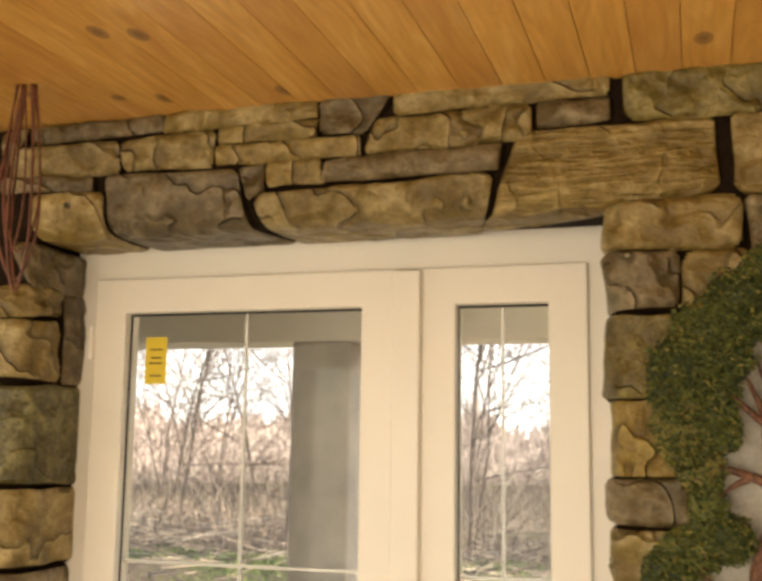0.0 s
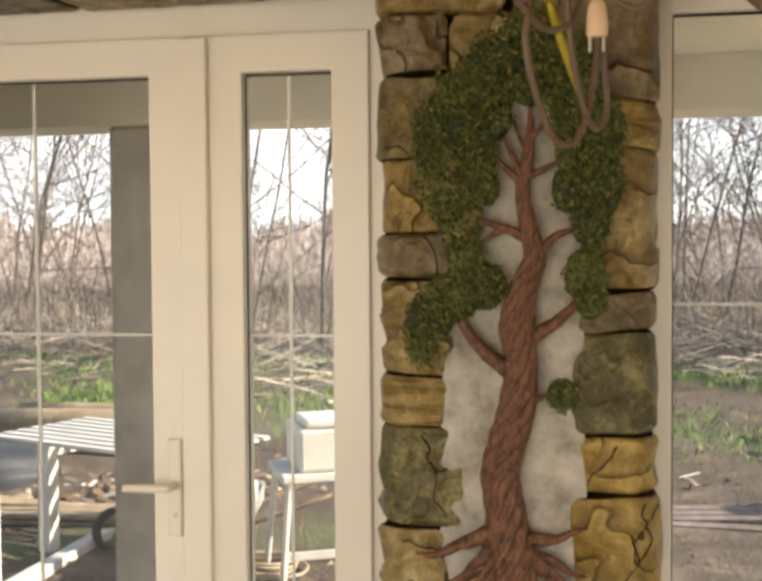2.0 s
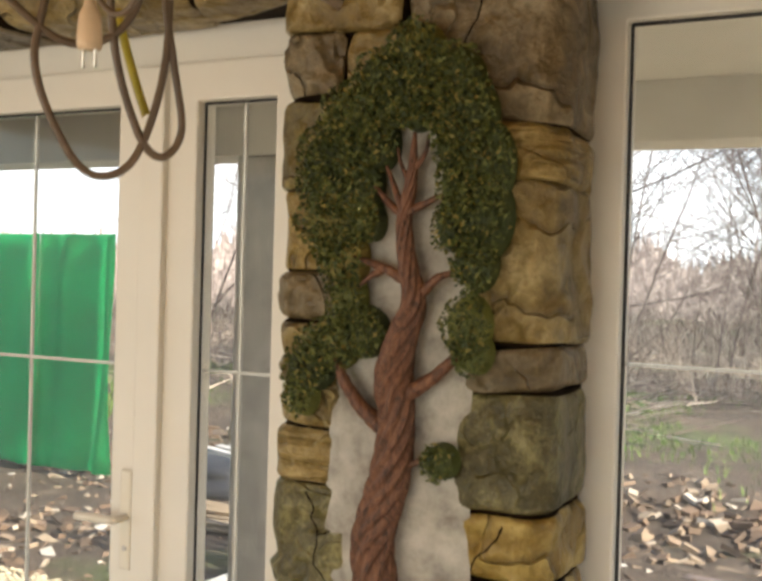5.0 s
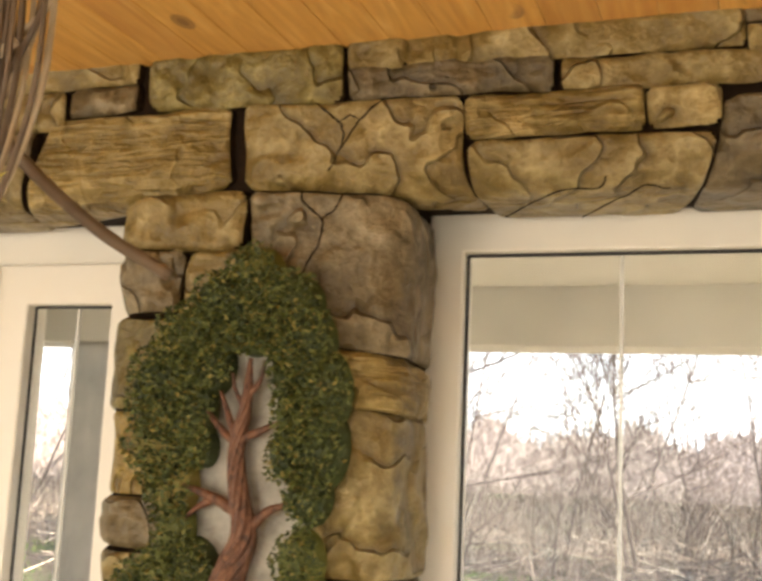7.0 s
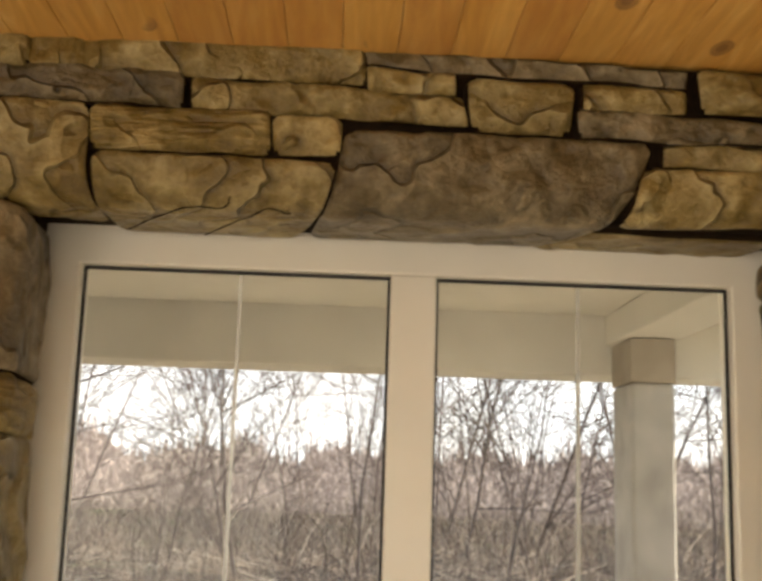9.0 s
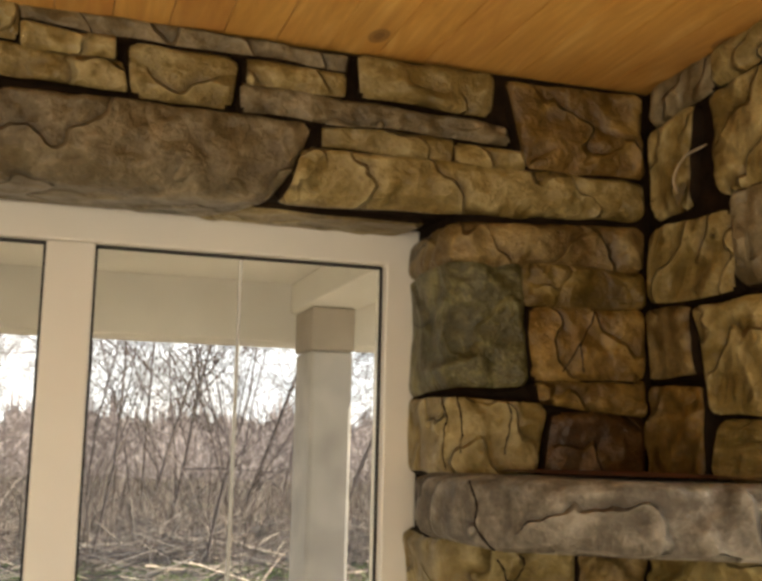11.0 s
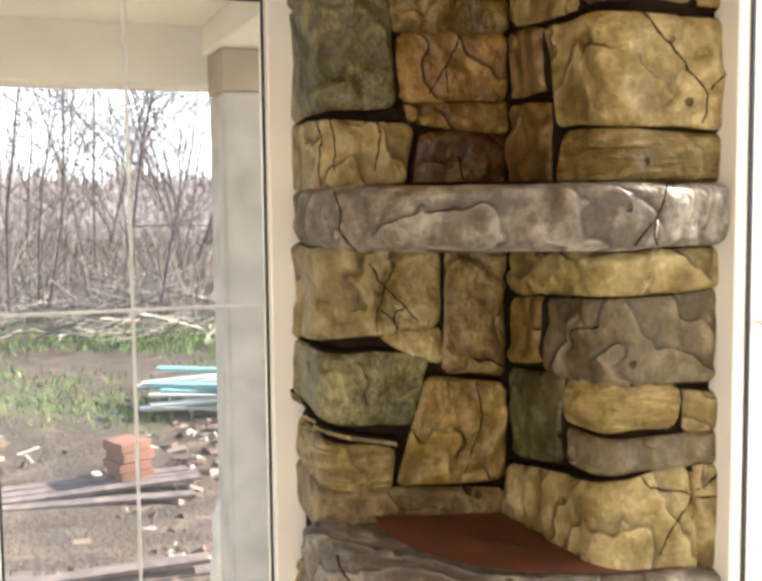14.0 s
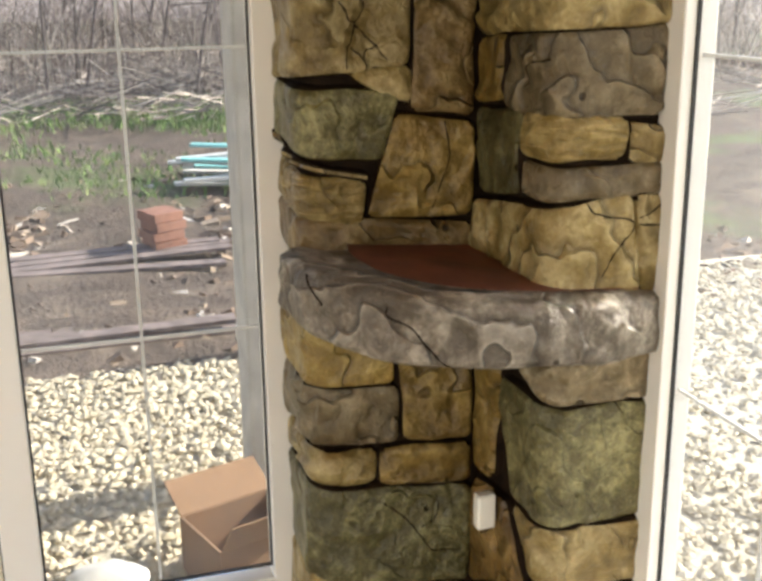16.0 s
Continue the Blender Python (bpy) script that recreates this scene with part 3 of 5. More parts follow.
# ---- stones ----
stone("L", "tan", -1.571, 2.404, -1.499, 2.410, -1.540, 2.349, -1.566, 2.333)
stone("L", "grey", -1.486, 2.409, -1.153, 2.417, -1.151, 2.384, -1.484, 2.382)
stone("L", "tan", -1.147, 2.417, -0.786, 2.423, -0.785, 2.388, -1.145, 2.380)
stone("L", "grey", -0.773, 2.419, -0.617, 2.424, -0.679, 2.345, -0.771, 2.349)
stone("L", "tan", -0.611, 2.423, -0.174, 2.426, -0.175, 2.389, -0.611, 2.381)
stone("L", "olive", -0.145, 2.420, 0.231, 2.422, 0.234, 2.323, -0.140, 2.334)
stone("L", "tan", -1.542, 2.366, -1.262, 2.364, -1.259, 2.296, -1.537, 2.302)
stone("L", "tan", -1.250, 2.366, -1.026, 2.369, -1.023, 2.297, -1.246, 2.301)
stone("L", "tan", -1.012, 2.376, -0.785, 2.378, -0.784, 2.350, -1.011, 2.348)
stone("L", "tan", -1.021, 2.333, -0.690, 2.336, -0.689, 2.303, -1.020, 2.300)
stone("L", "tan", -0.658, 2.367, -0.330, 2.375, -0.333, 2.307, -0.678, 2.303)
stone("L", "grey", -0.313, 2.375, -0.173, 2.376, -0.174, 2.334, -0.313, 2.332)
stone("L", "grey", -1.562, 2.292, -1.330, 2.289, -1.328, 2.261, -1.560, 2.266)
stone("L", "tan", -0.897, 2.289, -0.775, 2.288, -0.768, 2.244, -0.895, 2.243)
stone("L", "grey", -0.769, 2.286, -0.385, 2.294, -0.398, 2.247, -0.769, 2.246)
stone("L", "wood", -0.348, 2.316, 0.021, 2.322, 0.023, 2.191, -0.468, 1.999)
stone("L", "tan", -1.480, 2.250, -1.296, 2.248, -1.291, 1.974, -1.476, 1.950)
stone("L", "grey", -1.292, 2.284, -0.973, 2.281, -0.909, 1.969, -1.262, 1.968)
stone("L", "grey", -0.961, 2.280, -0.908, 2.284, -0.906, 2.236, -0.928, 2.216)
stone("L", "tan", -0.925, 2.222, -0.405, 2.236, -0.471, 1.984, -0.885, 1.972)
stone("J", "grey", -1.525, 2.152, -1.220, 2.144, -1.220, 2.062, -1.466, 2.054)
stone("J", "tan", -1.662, 2.040, -1.373, 2.063, -1.367, 2.000, -1.657, 1.978)
stone("J", "grey", -1.356, 2.048, -1.220, 2.062, -1.220, 1.848, -1.346, 1.842)
stone("J", "tan", -1.657, 1.970, -1.374, 1.982, -1.360, 1.847, -1.646, 1.840)
stone("J", "green", -1.645, 1.818, -1.220, 1.837, -1.220, 1.604, -1.628, 1.614)
stone("J", "tan", -1.627, 1.593, -1.220, 1.593, -1.220, 1.424, -1.614, 1.432)
stone("L", "tan", 0.245, 2.423, 0.338, 2.425, 0.341, 2.379, 0.249, 2.378)
stone("L", "tan", 0.343, 2.426, 0.881, 2.426, 0.882, 2.366, 0.347, 2.379)
stone("L", "grey", 0.245, 2.375, 0.590, 2.372, 0.593, 2.319, 0.249, 2.324)
stone("L", "tan", 0.611, 2.360, 1.041, 2.347, 1.056, 2.304, 0.613, 2.319)
stone("L", "grey", 0.887, 2.423, 1.409, 2.406, 1.405, 2.381, 0.892, 2.398)
stone("L", "tan", 0.888, 2.386, 1.029, 2.384, 1.030, 2.359, 0.889, 2.357)
stone("L", "tan", 1.049, 2.377, 1.226, 2.377, 1.218, 2.299, 1.066, 2.301)
stone("L", "tan", 1.246, 2.378, 1.406, 2.373, 1.406, 2.346, 1.246, 2.347)
stone("L", "tan", 1.431, 2.411, 1.677, 2.407, 1.672, 2.336, 1.436, 2.347)
stone("L", "grey", 1.232, 2.337, 1.702, 2.315, 1.702, 2.292, 1.237, 2.299)
stone("L", "tan", 1.375, 2.279, 1.607, 2.280, 1.604, 2.250, 1.375, 2.255)
stone("L", "tan", 1.613, 2.273, 1.738, 2.270, 1.734, 2.244, 1.616, 2.247)
stone("L", "amber", 1.702, 2.398, 1.975, 2.409, 1.975, 2.255, 1.750, 2.249)
stone("L", "tan", 0.058, 2.318, 0.441, 2.313, 0.461, 2.018, 0.057, 2.184)
stone("L", "wood", 0.454, 2.308, 0.731, 2.306, 0.735, 2.245, 0.458, 2.247)
stone("L", "tan", 0.746, 2.304, 0.843, 2.303, 0.845, 2.248, 0.748, 2.245)
stone("L", "tan", 0.457, 2.233, 0.844, 2.228, 0.768, 1.970, 0.475, 1.989)
stone("L", "grey", 0.864, 2.285, 1.355, 2.280, 1.223, 1.979, 0.797, 1.977)
stone("L", "tan", 1.345, 2.240, 1.975, 2.241, 1.975, 2.178, 1.306, 2.130)
stone("L", "tan", 1.281, 2.082, 1.592, 2.073, 1.582, 1.961, 1.187, 1.970)
stone("P", "tan", -0.360, 2.169, 0.059, 2.173, 0.052, 2.081, -0.360, 2.087)
stone("P", "grey", -0.360, 2.077, -0.062, 2.076, -0.068, 1.966, -0.360, 1.971)
stone("P", "tan", -0.050, 2.071, 0.061, 2.071, 0.045, 1.971, -0.050, 1.961)
stone("P", "olive", -0.360, 1.956, -0.026, 1.950, -0.067, 1.799, -0.360, 1.798)
stone("P", "ochre", -0.360, 1.788, -0.077, 1.790, -0.060, 1.656, -0.360, 1.654)
stone("P", "grey", -0.360, 1.644, -0.042, 1.642, -0.043, 1.564, -0.360, 1.570)
stone("P", "tan", -0.360, 1.558, -0.043, 1.547, -0.047, 1.372, -0.360, 1.377)
stone("P", "wood", -0.360, 1.363, -0.057, 1.353, -0.054, 1.268, -0.360, 1.272)
stone("P", "green", -0.360, 1.257, -0.034, 1.263, -0.028, 1.073, -0.360, 1.073)
stone("P", "tan", -0.360, 1.053, -0.014, 1.059, -0.042, 0.935, -0.360, 0.933)
stone("P", "grey", -0.360, 0.929, -0.086, 0.927, -0.091, 0.836, -0.360, 0.848)
stone("P", "tan", -0.360, 0.833, -0.101, 0.825, -0.113, 0.676, -0.360, 0.668)
stone("P", "green", -0.076, 0.918, 0.079, 0.921, 0.087, 0.628, -0.096, 0.605)
stone("P", "wood", 0.098, 0.898, 0.520, 0.920, 0.520, 0.830, 0.095, 0.804)
stone("P", "grey", 0.100, 0.790, 0.520, 0.816, 0.520, 0.631, 0.097, 0.599)
stone("P", "grey", 0.080, 2.176, 0.520, 2.142, 0.520, 1.890, 0.121, 1.918)
stone("P", "wood", 0.236, 1.903, 0.520, 1.874, 0.520, 1.795, 0.239, 1.815)
stone("P", "tan", 0.248, 1.803, 0.520, 1.791, 0.520, 1.542, 0.230, 1.540)
stone("P", "grey", 0.230, 1.520, 0.520, 1.531, 0.520, 1.471, 0.180, 1.460)
stone("P", "green", 0.180, 1.447, 0.520, 1.450, 0.520, 1.270, 0.197, 1.259)
stone("P", "ochre", 0.189, 1.240, 0.520, 1.253, 0.520, 1.148, 0.186, 1.147)
stone("P", "ochre", 0.187, 1.129, 0.520, 1.139, 0.520, 0.935, 0.205, 0.927)
stone("C", "brown", 1.420, 2.139, 1.960, 2.162, 1.960, 2.093, 1.420, 2.084)
stone("C", "green", 1.420, 2.072, 1.719, 2.093, 1.730, 1.877, 1.420, 1.867)
stone("C", "shaded_tan", 1.733, 2.089, 1.960, 2.082, 1.960, 2.029, 1.738, 2.022)
stone("C", "amber", 1.745, 2.009, 1.960, 2.016, 1.960, 1.897, 1.748, 1.890)
stone("C", "amber", 1.753, 1.874, 1.960, 1.888, 1.960, 1.835, 1.771, 1.853)
stone("C", "tan", 1.420, 1.855, 1.767, 1.844, 1.750, 1.726, 1.420, 1.730)
stone("C", "umber", 1.790, 1.828, 1.960, 1.824, 1.960, 1.720, 1.768, 1.720)
stone("C", "tan", 1.420, 1.614, 1.817, 1.612, 1.813, 1.470, 1.420, 1.434)
stone("C", "brown", 1.839, 1.608, 1.960, 1.610, 1.960, 1.363, 1.832, 1.379)
stone("C", "tan", 1.690, 1.447, 1.822, 1.462, 1.822, 1.398, 1.775, 1.412)
stone("C", "green", 1.420, 1.428, 1.800, 1.412, 1.752, 1.279, 1.420, 1.322)
stone("C", "tan", 1.420, 1.315, 1.722, 1.266, 1.722, 1.243, 1.420, 1.294)
stone("C", "wood", 1.420, 1.269, 1.722, 1.232, 1.716, 1.146, 1.420, 1.195)
stone("C", "shaded_tan", 1.798, 1.366, 1.960, 1.343, 1.960, 1.156, 1.736, 1.167)
stone("C", "brown", 1.420, 1.180, 1.960, 1.129, 1.960, 1.044, 1.420, 1.087)
stone("C", "ochre", 1.420, 0.973, 1.780, 0.907, 1.776, 0.798, 1.420, 0.817)
stone("C", "grey", 1.420, 0.809, 1.785, 0.780, 1.789, 0.660, 1.420, 0.676)
stone("C", "shaded_tan", 1.796, 0.935, 1.960, 0.935, 1.960, 0.647, 1.812, 0.662)
stone("C", "tan", 1.420, 0.660, 1.739, 0.633, 1.734, 0.566, 1.420, 0.593)
stone("C", "shaded_tan", 1.755, 0.636, 1.960, 0.623, 1.960, 0.539, 1.760, 0.560)
stone("C", "green", 1.420, 0.578, 1.960, 0.520, 1.960, 0.284, 1.420, 0.368)
stone("E", "tan", 0.006, 2.160, 0.230, 2.153, 0.251, 2.023, 0.006, 2.033)
stone("E", "grey", 0.244, 2.178, 0.442, 2.186, 0.477, 2.035, 0.272, 2.032)
stone("E", "tan", 0.460, 2.184, 0.570, 2.182, 0.570, 2.018, 0.491, 2.028)
stone("E", "brown", 0.006, 2.019, 0.123, 2.011, 0.139, 1.898, 0.006, 1.903)
stone("E", "tan", 0.155, 2.008, 0.570, 1.998, 0.570, 1.824, 0.190, 1.831)
stone("E", "amber", 0.006, 1.881, 0.155, 1.873, 0.155, 1.725, 0.006, 1.719)
stone("E", "wood", 0.200, 1.815, 0.570, 1.805, 0.570, 1.735, 0.185, 1.732)
stone("E", "tan", 0.006, 1.600, 0.570, 1.612, 0.570, 1.561, 0.006, 1.528)
stone("E", "shaded_tan", 0.006, 1.507, 0.130, 1.524, 0.121, 1.406, 0.006, 1.387)
stone("E", "grey", 0.148, 1.517, 0.525, 1.545, 0.520, 1.390, 0.157, 1.396)
stone("E", "tan", 0.535, 1.546, 0.575, 1.544, 0.575, 1.385, 0.535, 1.388)
stone("E", "shaded_green", 0.006, 1.372, 0.204, 1.390, 0.199, 1.239, 0.006, 1.207)
stone("E", "wood", 0.226, 1.389, 0.451, 1.381, 0.447, 1.319, 0.227, 1.314)
stone("E", "tan", 0.466, 1.371, 0.570, 1.359, 0.570, 1.304, 0.467, 1.313)
stone("E", "grey", 0.219, 1.293, 0.570, 1.294, 0.570, 1.249, 0.252, 1.246)
stone("E", "tan", 0.006, 1.179, 0.465, 1.243, 0.496, 1.052, 0.006, 1.021)
stone("E", "tan", 0.478, 1.240, 0.570, 1.238, 0.570, 1.063, 0.507, 1.061)
stone("E", "grey", 0.155, 0.930, 0.570, 0.945, 0.570, 0.842, 0.336, 0.848)
stone("E", "shaded_tan", 0.006, 0.935, 0.126, 0.935, 0.103, 0.592, 0.006, 0.579)
stone("E", "green", 0.142, 0.835, 0.570, 0.826, 0.570, 0.586, 0.205, 0.593)
stone("E", "tan", 0.218, 0.580, 0.570, 0.568, 0.570, 0.436, 0.307, 0.461)
stone("E", "amber", 0.006, 0.536, 0.170, 0.561, 0.274, 0.441, 0.006, 0.276)
# the east lintel
stone("H", "grey", 0.02, 2.41, 0.20, 2.42, 0.19, 2.36, 0.02, 2.34)
stone("H", "tan", 0.21, 2.42, 0.62, 2.425, 0.60, 2.375, 0.20, 2.36)
stone("H", "tan", 0.00, 2.33, 0.145, 2.345, 0.115, 2.175, 0.00, 2.17)
stone("H", "tan", 0.185, 2.345, 0.55, 2.36, 0.60, 2.0, 0.20, 2.19)
stone("H", "tan", 0.57, 2.36, 1.30, 2.36, 1.20, 1.97, 0.61, 1.97)
stone("H", "tan", 0.64, 2.425, 1.10, 2.425, 1.10, 2.375, 0.62, 2.375)
stone("H", "grey", 1.12, 2.425, 1.70, 2.425, 1.70, 2.375, 1.12, 2.375)
stone("H", "grey", 1.32, 2.36, 1.95, 2.36, 1.95, 1.97, 1.22, 1.97)
# courses that run on past the view
stone("J", "grey", -1.62, 1.41, -1.22, 1.41, -1.22, 1.26, -1.62, 1.27)
stone("J", "tan", -1.62, 1.25, -1.22, 1.24, -1.22, 1.02, -1.62, 1.03)
stone("J", "green", -1.62, 1.01, -1.22, 1.00, -1.22, 0.72, -1.62, 0.72)
stone("P", "tan", -0.36, 0.65, -0.11, 0.65, -0.11, 0.45, -0.36, 0.45)
stone("P", "green", -0.10, 0.58, 0.30, 0.58, 0.30, 0.36, -0.10, 0.36)
stone("P", "tan", 0.31, 0.58, 0.52, 0.60, 0.52, 0.36, 0.31, 0.36)
stone("C", "tan", 1.42, 0.35, 1.70, 0.33, 1.70, 0.16, 1.42, 0.16)
stone("C", "grey", 1.715, 0.32, 1.945, 0.27, 1.945, 0.12, 1.715, 0.14)
stone("E", "grey", 0.012, 0.26, 0.27, 0.42, 0.27, 0.22, 0.012, 0.12)
stone("E", "tan", 0.285, 0.43, 0.57, 0.42, 0.57, 0.22, 0.285, 0.22)


# dark painted cracks
crack("L", 0.187, 2.319, 0.223, 2.29, 0.239, 2.272, 0.24, 2.235, 0.218, 2.197)
crack("L", 0.309, 2.316, 0.275, 2.285, 0.259, 2.261, 0.24, 2.235)
crack("L", 0.238, 2.283, 0.254, 2.289, 0.269, 2.283)
crack("P", 0.179, 2.175, 0.189, 2.153, 0.221, 2.122, 0.218, 2.085, 0.189, 2.028, 0.2, 1.991, 0.236, 1.946, 0.246, 1.918)
crack("P", 0.258, 2.176, 0.246, 2.146, 0.221, 2.122)
crack("P", 0.19, 2.024, 0.164, 2.004)
crack("L", 0.467, 1.976, 0.585, 2.138, 0.664, 2.152, 0.679, 2.174)
crack("L", 0.618, 1.985, 0.72, 2.141, 0.775, 2.143)
crack("P", -0.113, 1.249, -0.098, 1.221, -0.103, 1.202, -0.084, 1.174, -0.088, 1.126, -0.064, 1.09)
crack("P", -0.084, 1.174, -0.047, 1.19)
crack("P", 0.286, 1.237, 0.274, 1.211, 0.239, 1.177, 0.23, 1.155)
crack("P", 0.329, 1.126, 0.326, 1.103, 0.335, 1.081, 0.314, 1.047, 0.324, 1.01, 0.281, 0.95)
crack("P", 0.356, 1.119, 0.335, 1.081)
crack("P", 0.324, 1.01, 0.347, 1.049, 0.335, 1.081)
crack("P", 0.155, 0.793, 0.142, 0.752, 0.152, 0.703)
crack("C", 1.677, 1.589, 1.7, 1.558, 1.709, 1.549, 1.699, 1.515, 1.69, 1.498, 1.69, 1.463)
crack("C", 1.723, 1.591, 1.723, 1.571, 1.709, 1.549)
crack("C", 1.709, 1.545, 1.751, 1.504, 1.773, 1.475)
crack("C", 1.699, 1.502, 1.727, 1.479, 1.732, 1.455)
crack("C", 1.756, 1.504, 1.73, 1.496, 1.725, 1.479)
crack("C", 1.862, 2.01, 1.852, 1.982, 1.832, 1.954, 1.801, 1.902)
crack("C", 1.832, 1.954, 1.837, 1.903)
crack("C", 1.578, 1.853, 1.592, 1.817, 1.587, 1.792, 1.6, 1.732)
crack("C", 1.616, 1.853, 1.623, 1.818, 1.621, 1.758)
crack("C", 1.696, 1.852, 1.7, 1.81, 1.691, 1.758)
crack("E", 0.377, 2.008, 0.434, 1.945, 0.482, 1.89, 0.494, 1.868, 0.488, 1.828)
crack("E", 0.553, 1.952, 0.532, 1.918, 0.499, 1.884)
crack("E", 0.532, 1.908, 0.594, 1.897)
crack("E", 0.603, 1.569, 0.578, 1.511, 0.558, 1.454)
crack("E", 0.313, 1.49, 0.254, 1.476, 0.239, 1.44)
crack("E", 0.373, 1.252, 0.394, 1.217, 0.476, 1.193, 0.445, 1.147, 0.414, 1.095)
crack("E", 0.548, 1.278, 0.552, 1.243, 0.476, 1.193)
crack("E", 0.476, 1.189, 0.534, 1.19, 0.546, 1.225)
crack("E", 0.534, 1.19, 0.58, 1.158)
crack("C", 1.756, 0.516, 1.813, 0.458, 1.848, 0.409, 1.871, 0.379, 1.94, 0.366)
crack("C", 1.883, 0.51, 1.883, 0.458, 1.845, 0.436)
crack("C", 1.896, 1.351, 1.904, 1.271, 1.87, 1.172)


# ---- corner shelves ----
def shelf(name, z0, z1, label, sag, seed, top, cracks):
    """A bowed stone slab that bridges the corner."""
    back = [(2.225, 2.30), (2.10, 2.66), (1.66, 2.66), (1.585, 2.63)]
    front = spline([(1.560, 2.62), (1.575, 2.46), (1.655, 2.315), (1.80, 2.225), (1.99, 2.195), (2.13, 2.215), (2.215, 2.25)], 14)
    bm = bmesh.new()
    rows = []
    steps = 12
    for i, f in enumerate(front):
        s = i / (len(front) - 1)
        out = Vector((-(front[min(i + 1, len(front) - 1)][1] - front[max(i - 1, 0)][1]), front[min(i + 1, len(front) - 1)][0] - front[max(i - 1, 0)][0], 0)).normalized() * -1
        col = []
        lift = sag * (1 - s)
        for j in range(steps + 1):
            t = j / steps
            z = z0 + (z1 - z0) * t + lift
            q = Vector((f[0] * 9 + seed, f[1] * 9, z * 9))
            edge = math.sqrt(max(0.0, 1 - (abs(2 * t - 1)) ** 6))
            r = 0.009 * noise.noise(q) + 0.008 * (1 - 2 * abs(noise.noise(q * 1.6 + Vector((s * 3, 0, s * 4))))) + 0.003 * noise.noise(q * 5)
            z += 0.006 * noise.noise(Vector((s * 7, seed, 0))) * (1 if t > 0.5 else -1.6)
            p = Vector((f[0], f[1], z)) + out * (-0.02 + 0.02 * edge + r * edge)
            col.append(bm.verts.new(p))
        rows.append(col)
    for a, b in zip(rows, rows[1:]):
        for j in range(steps):
            bm.faces.new((a[j], b[j], b[j + 1], a[j + 1]))
    for j in (0, steps):
        loop = [r[j] for r in rows] + [bm.verts.new((x, y, rows[-1][j].co.z + sag * (0.0, 0.3, 0.8, 1.0)[k])) for k, (x, y) in enumerate(back)]
        bm.faces.new(loop if j == steps else loop[::-1])
    bmesh.ops.recalc_face_normals(bm, faces=bm.faces)
    ob = finish(bm, name, TONES["slate"], None, True)
    if top:
        bm = bmesh.new()
        inner = []
        for k, f in enumerate(front[8:-5]):
            m = 0.27 - 0.21 * k / len(front[8:-5])
            inner.append((f[0] + (2.0 - f[0]) * m, f[1] + (2.62 - f[1]) * m))
        vs = [bm.verts.new((x, y, z1 + sag * (1 - k / len(inner)) + 0.006)) for k, (x, y) in enumerate(inner)]
        vs += [bm.verts.new((x, y, z1 + sag * q + 0.007)) for x, y, q in ((2.12, 2.30, 0.05), (2.0, 2.63, 0.45), (1.70, 2.63, 0.9))]
        bm.faces.new(vs)
        part("shelf_top", bm, TERRACOTTA, ob, "terracotta-painted top")
    skin = BVHTree.FromPolygons([v.co for v in ob.data.vertices], [tuple(f.vertices) for f in ob.data.polygons])
    for run in cracks:
        line = []
        for x, y, z in spline(run, 6):
            hit = skin.ray_cast(Vector((x, y, z)) - Vector((0.55, 0.83, 0)) * 0.2, Vector((0.55, 0.83, 0)), 0.7)[0]
            if hit:
                line.append(hit)
        if len(line) > 2:
            bm = bmesh.new()
            tube(bm, line, [0.0010 + 0.0015 * abs(math.sin(1.3 + 2.1 * i)) for i in range(len(line))], 5)
            part("crack", bm, JOINT, ob, "thin dark painted crack")
    return tagged(ob, label, "shelf", "corner shelves")


shelf("corner_shelf", 1.624, 1.728, "grey sculpted stone shelf across the wall corner", 0.0, 2.0, True, (
    [(1.54, 2.397, 1.72), (1.553, 2.389, 1.686), (1.55, 2.391, 1.656), (1.572, 2.376, 1.622)],
    [(1.986, 2.102, 1.726), (1.981, 2.105, 1.698), (1.972, 2.111, 1.673), (1.958, 2.12, 1.652), (1.944, 2.129, 1.63)],
    [(1.972, 2.111, 1.673), (1.97, 2.113, 1.645), (1.975, 2.11, 1.63)]))
shelf("corner_shelf", 0.930, 1.058, "bowed grey stone corner shelf with a terracotta top", 0.05, 9.0, True, (
    [(1.685, 2.301, 1.069), (1.685, 2.301, 1.051), (1.723, 2.276, 1.037), (1.745, 2.261, 1.002), (1.778, 2.239, 0.964)],
    [(1.532, 2.402, 1.093), (1.55, 2.39, 1.07), (1.57, 2.377, 1.05)]))
sock = tagged(finish(boxes((1.925, 1.968, 2.445, 2.475, 0.50, 0.58), bevel=0.006), "wall_socket", HANDLE), "white plastic socket box in the stone corner", "socket")


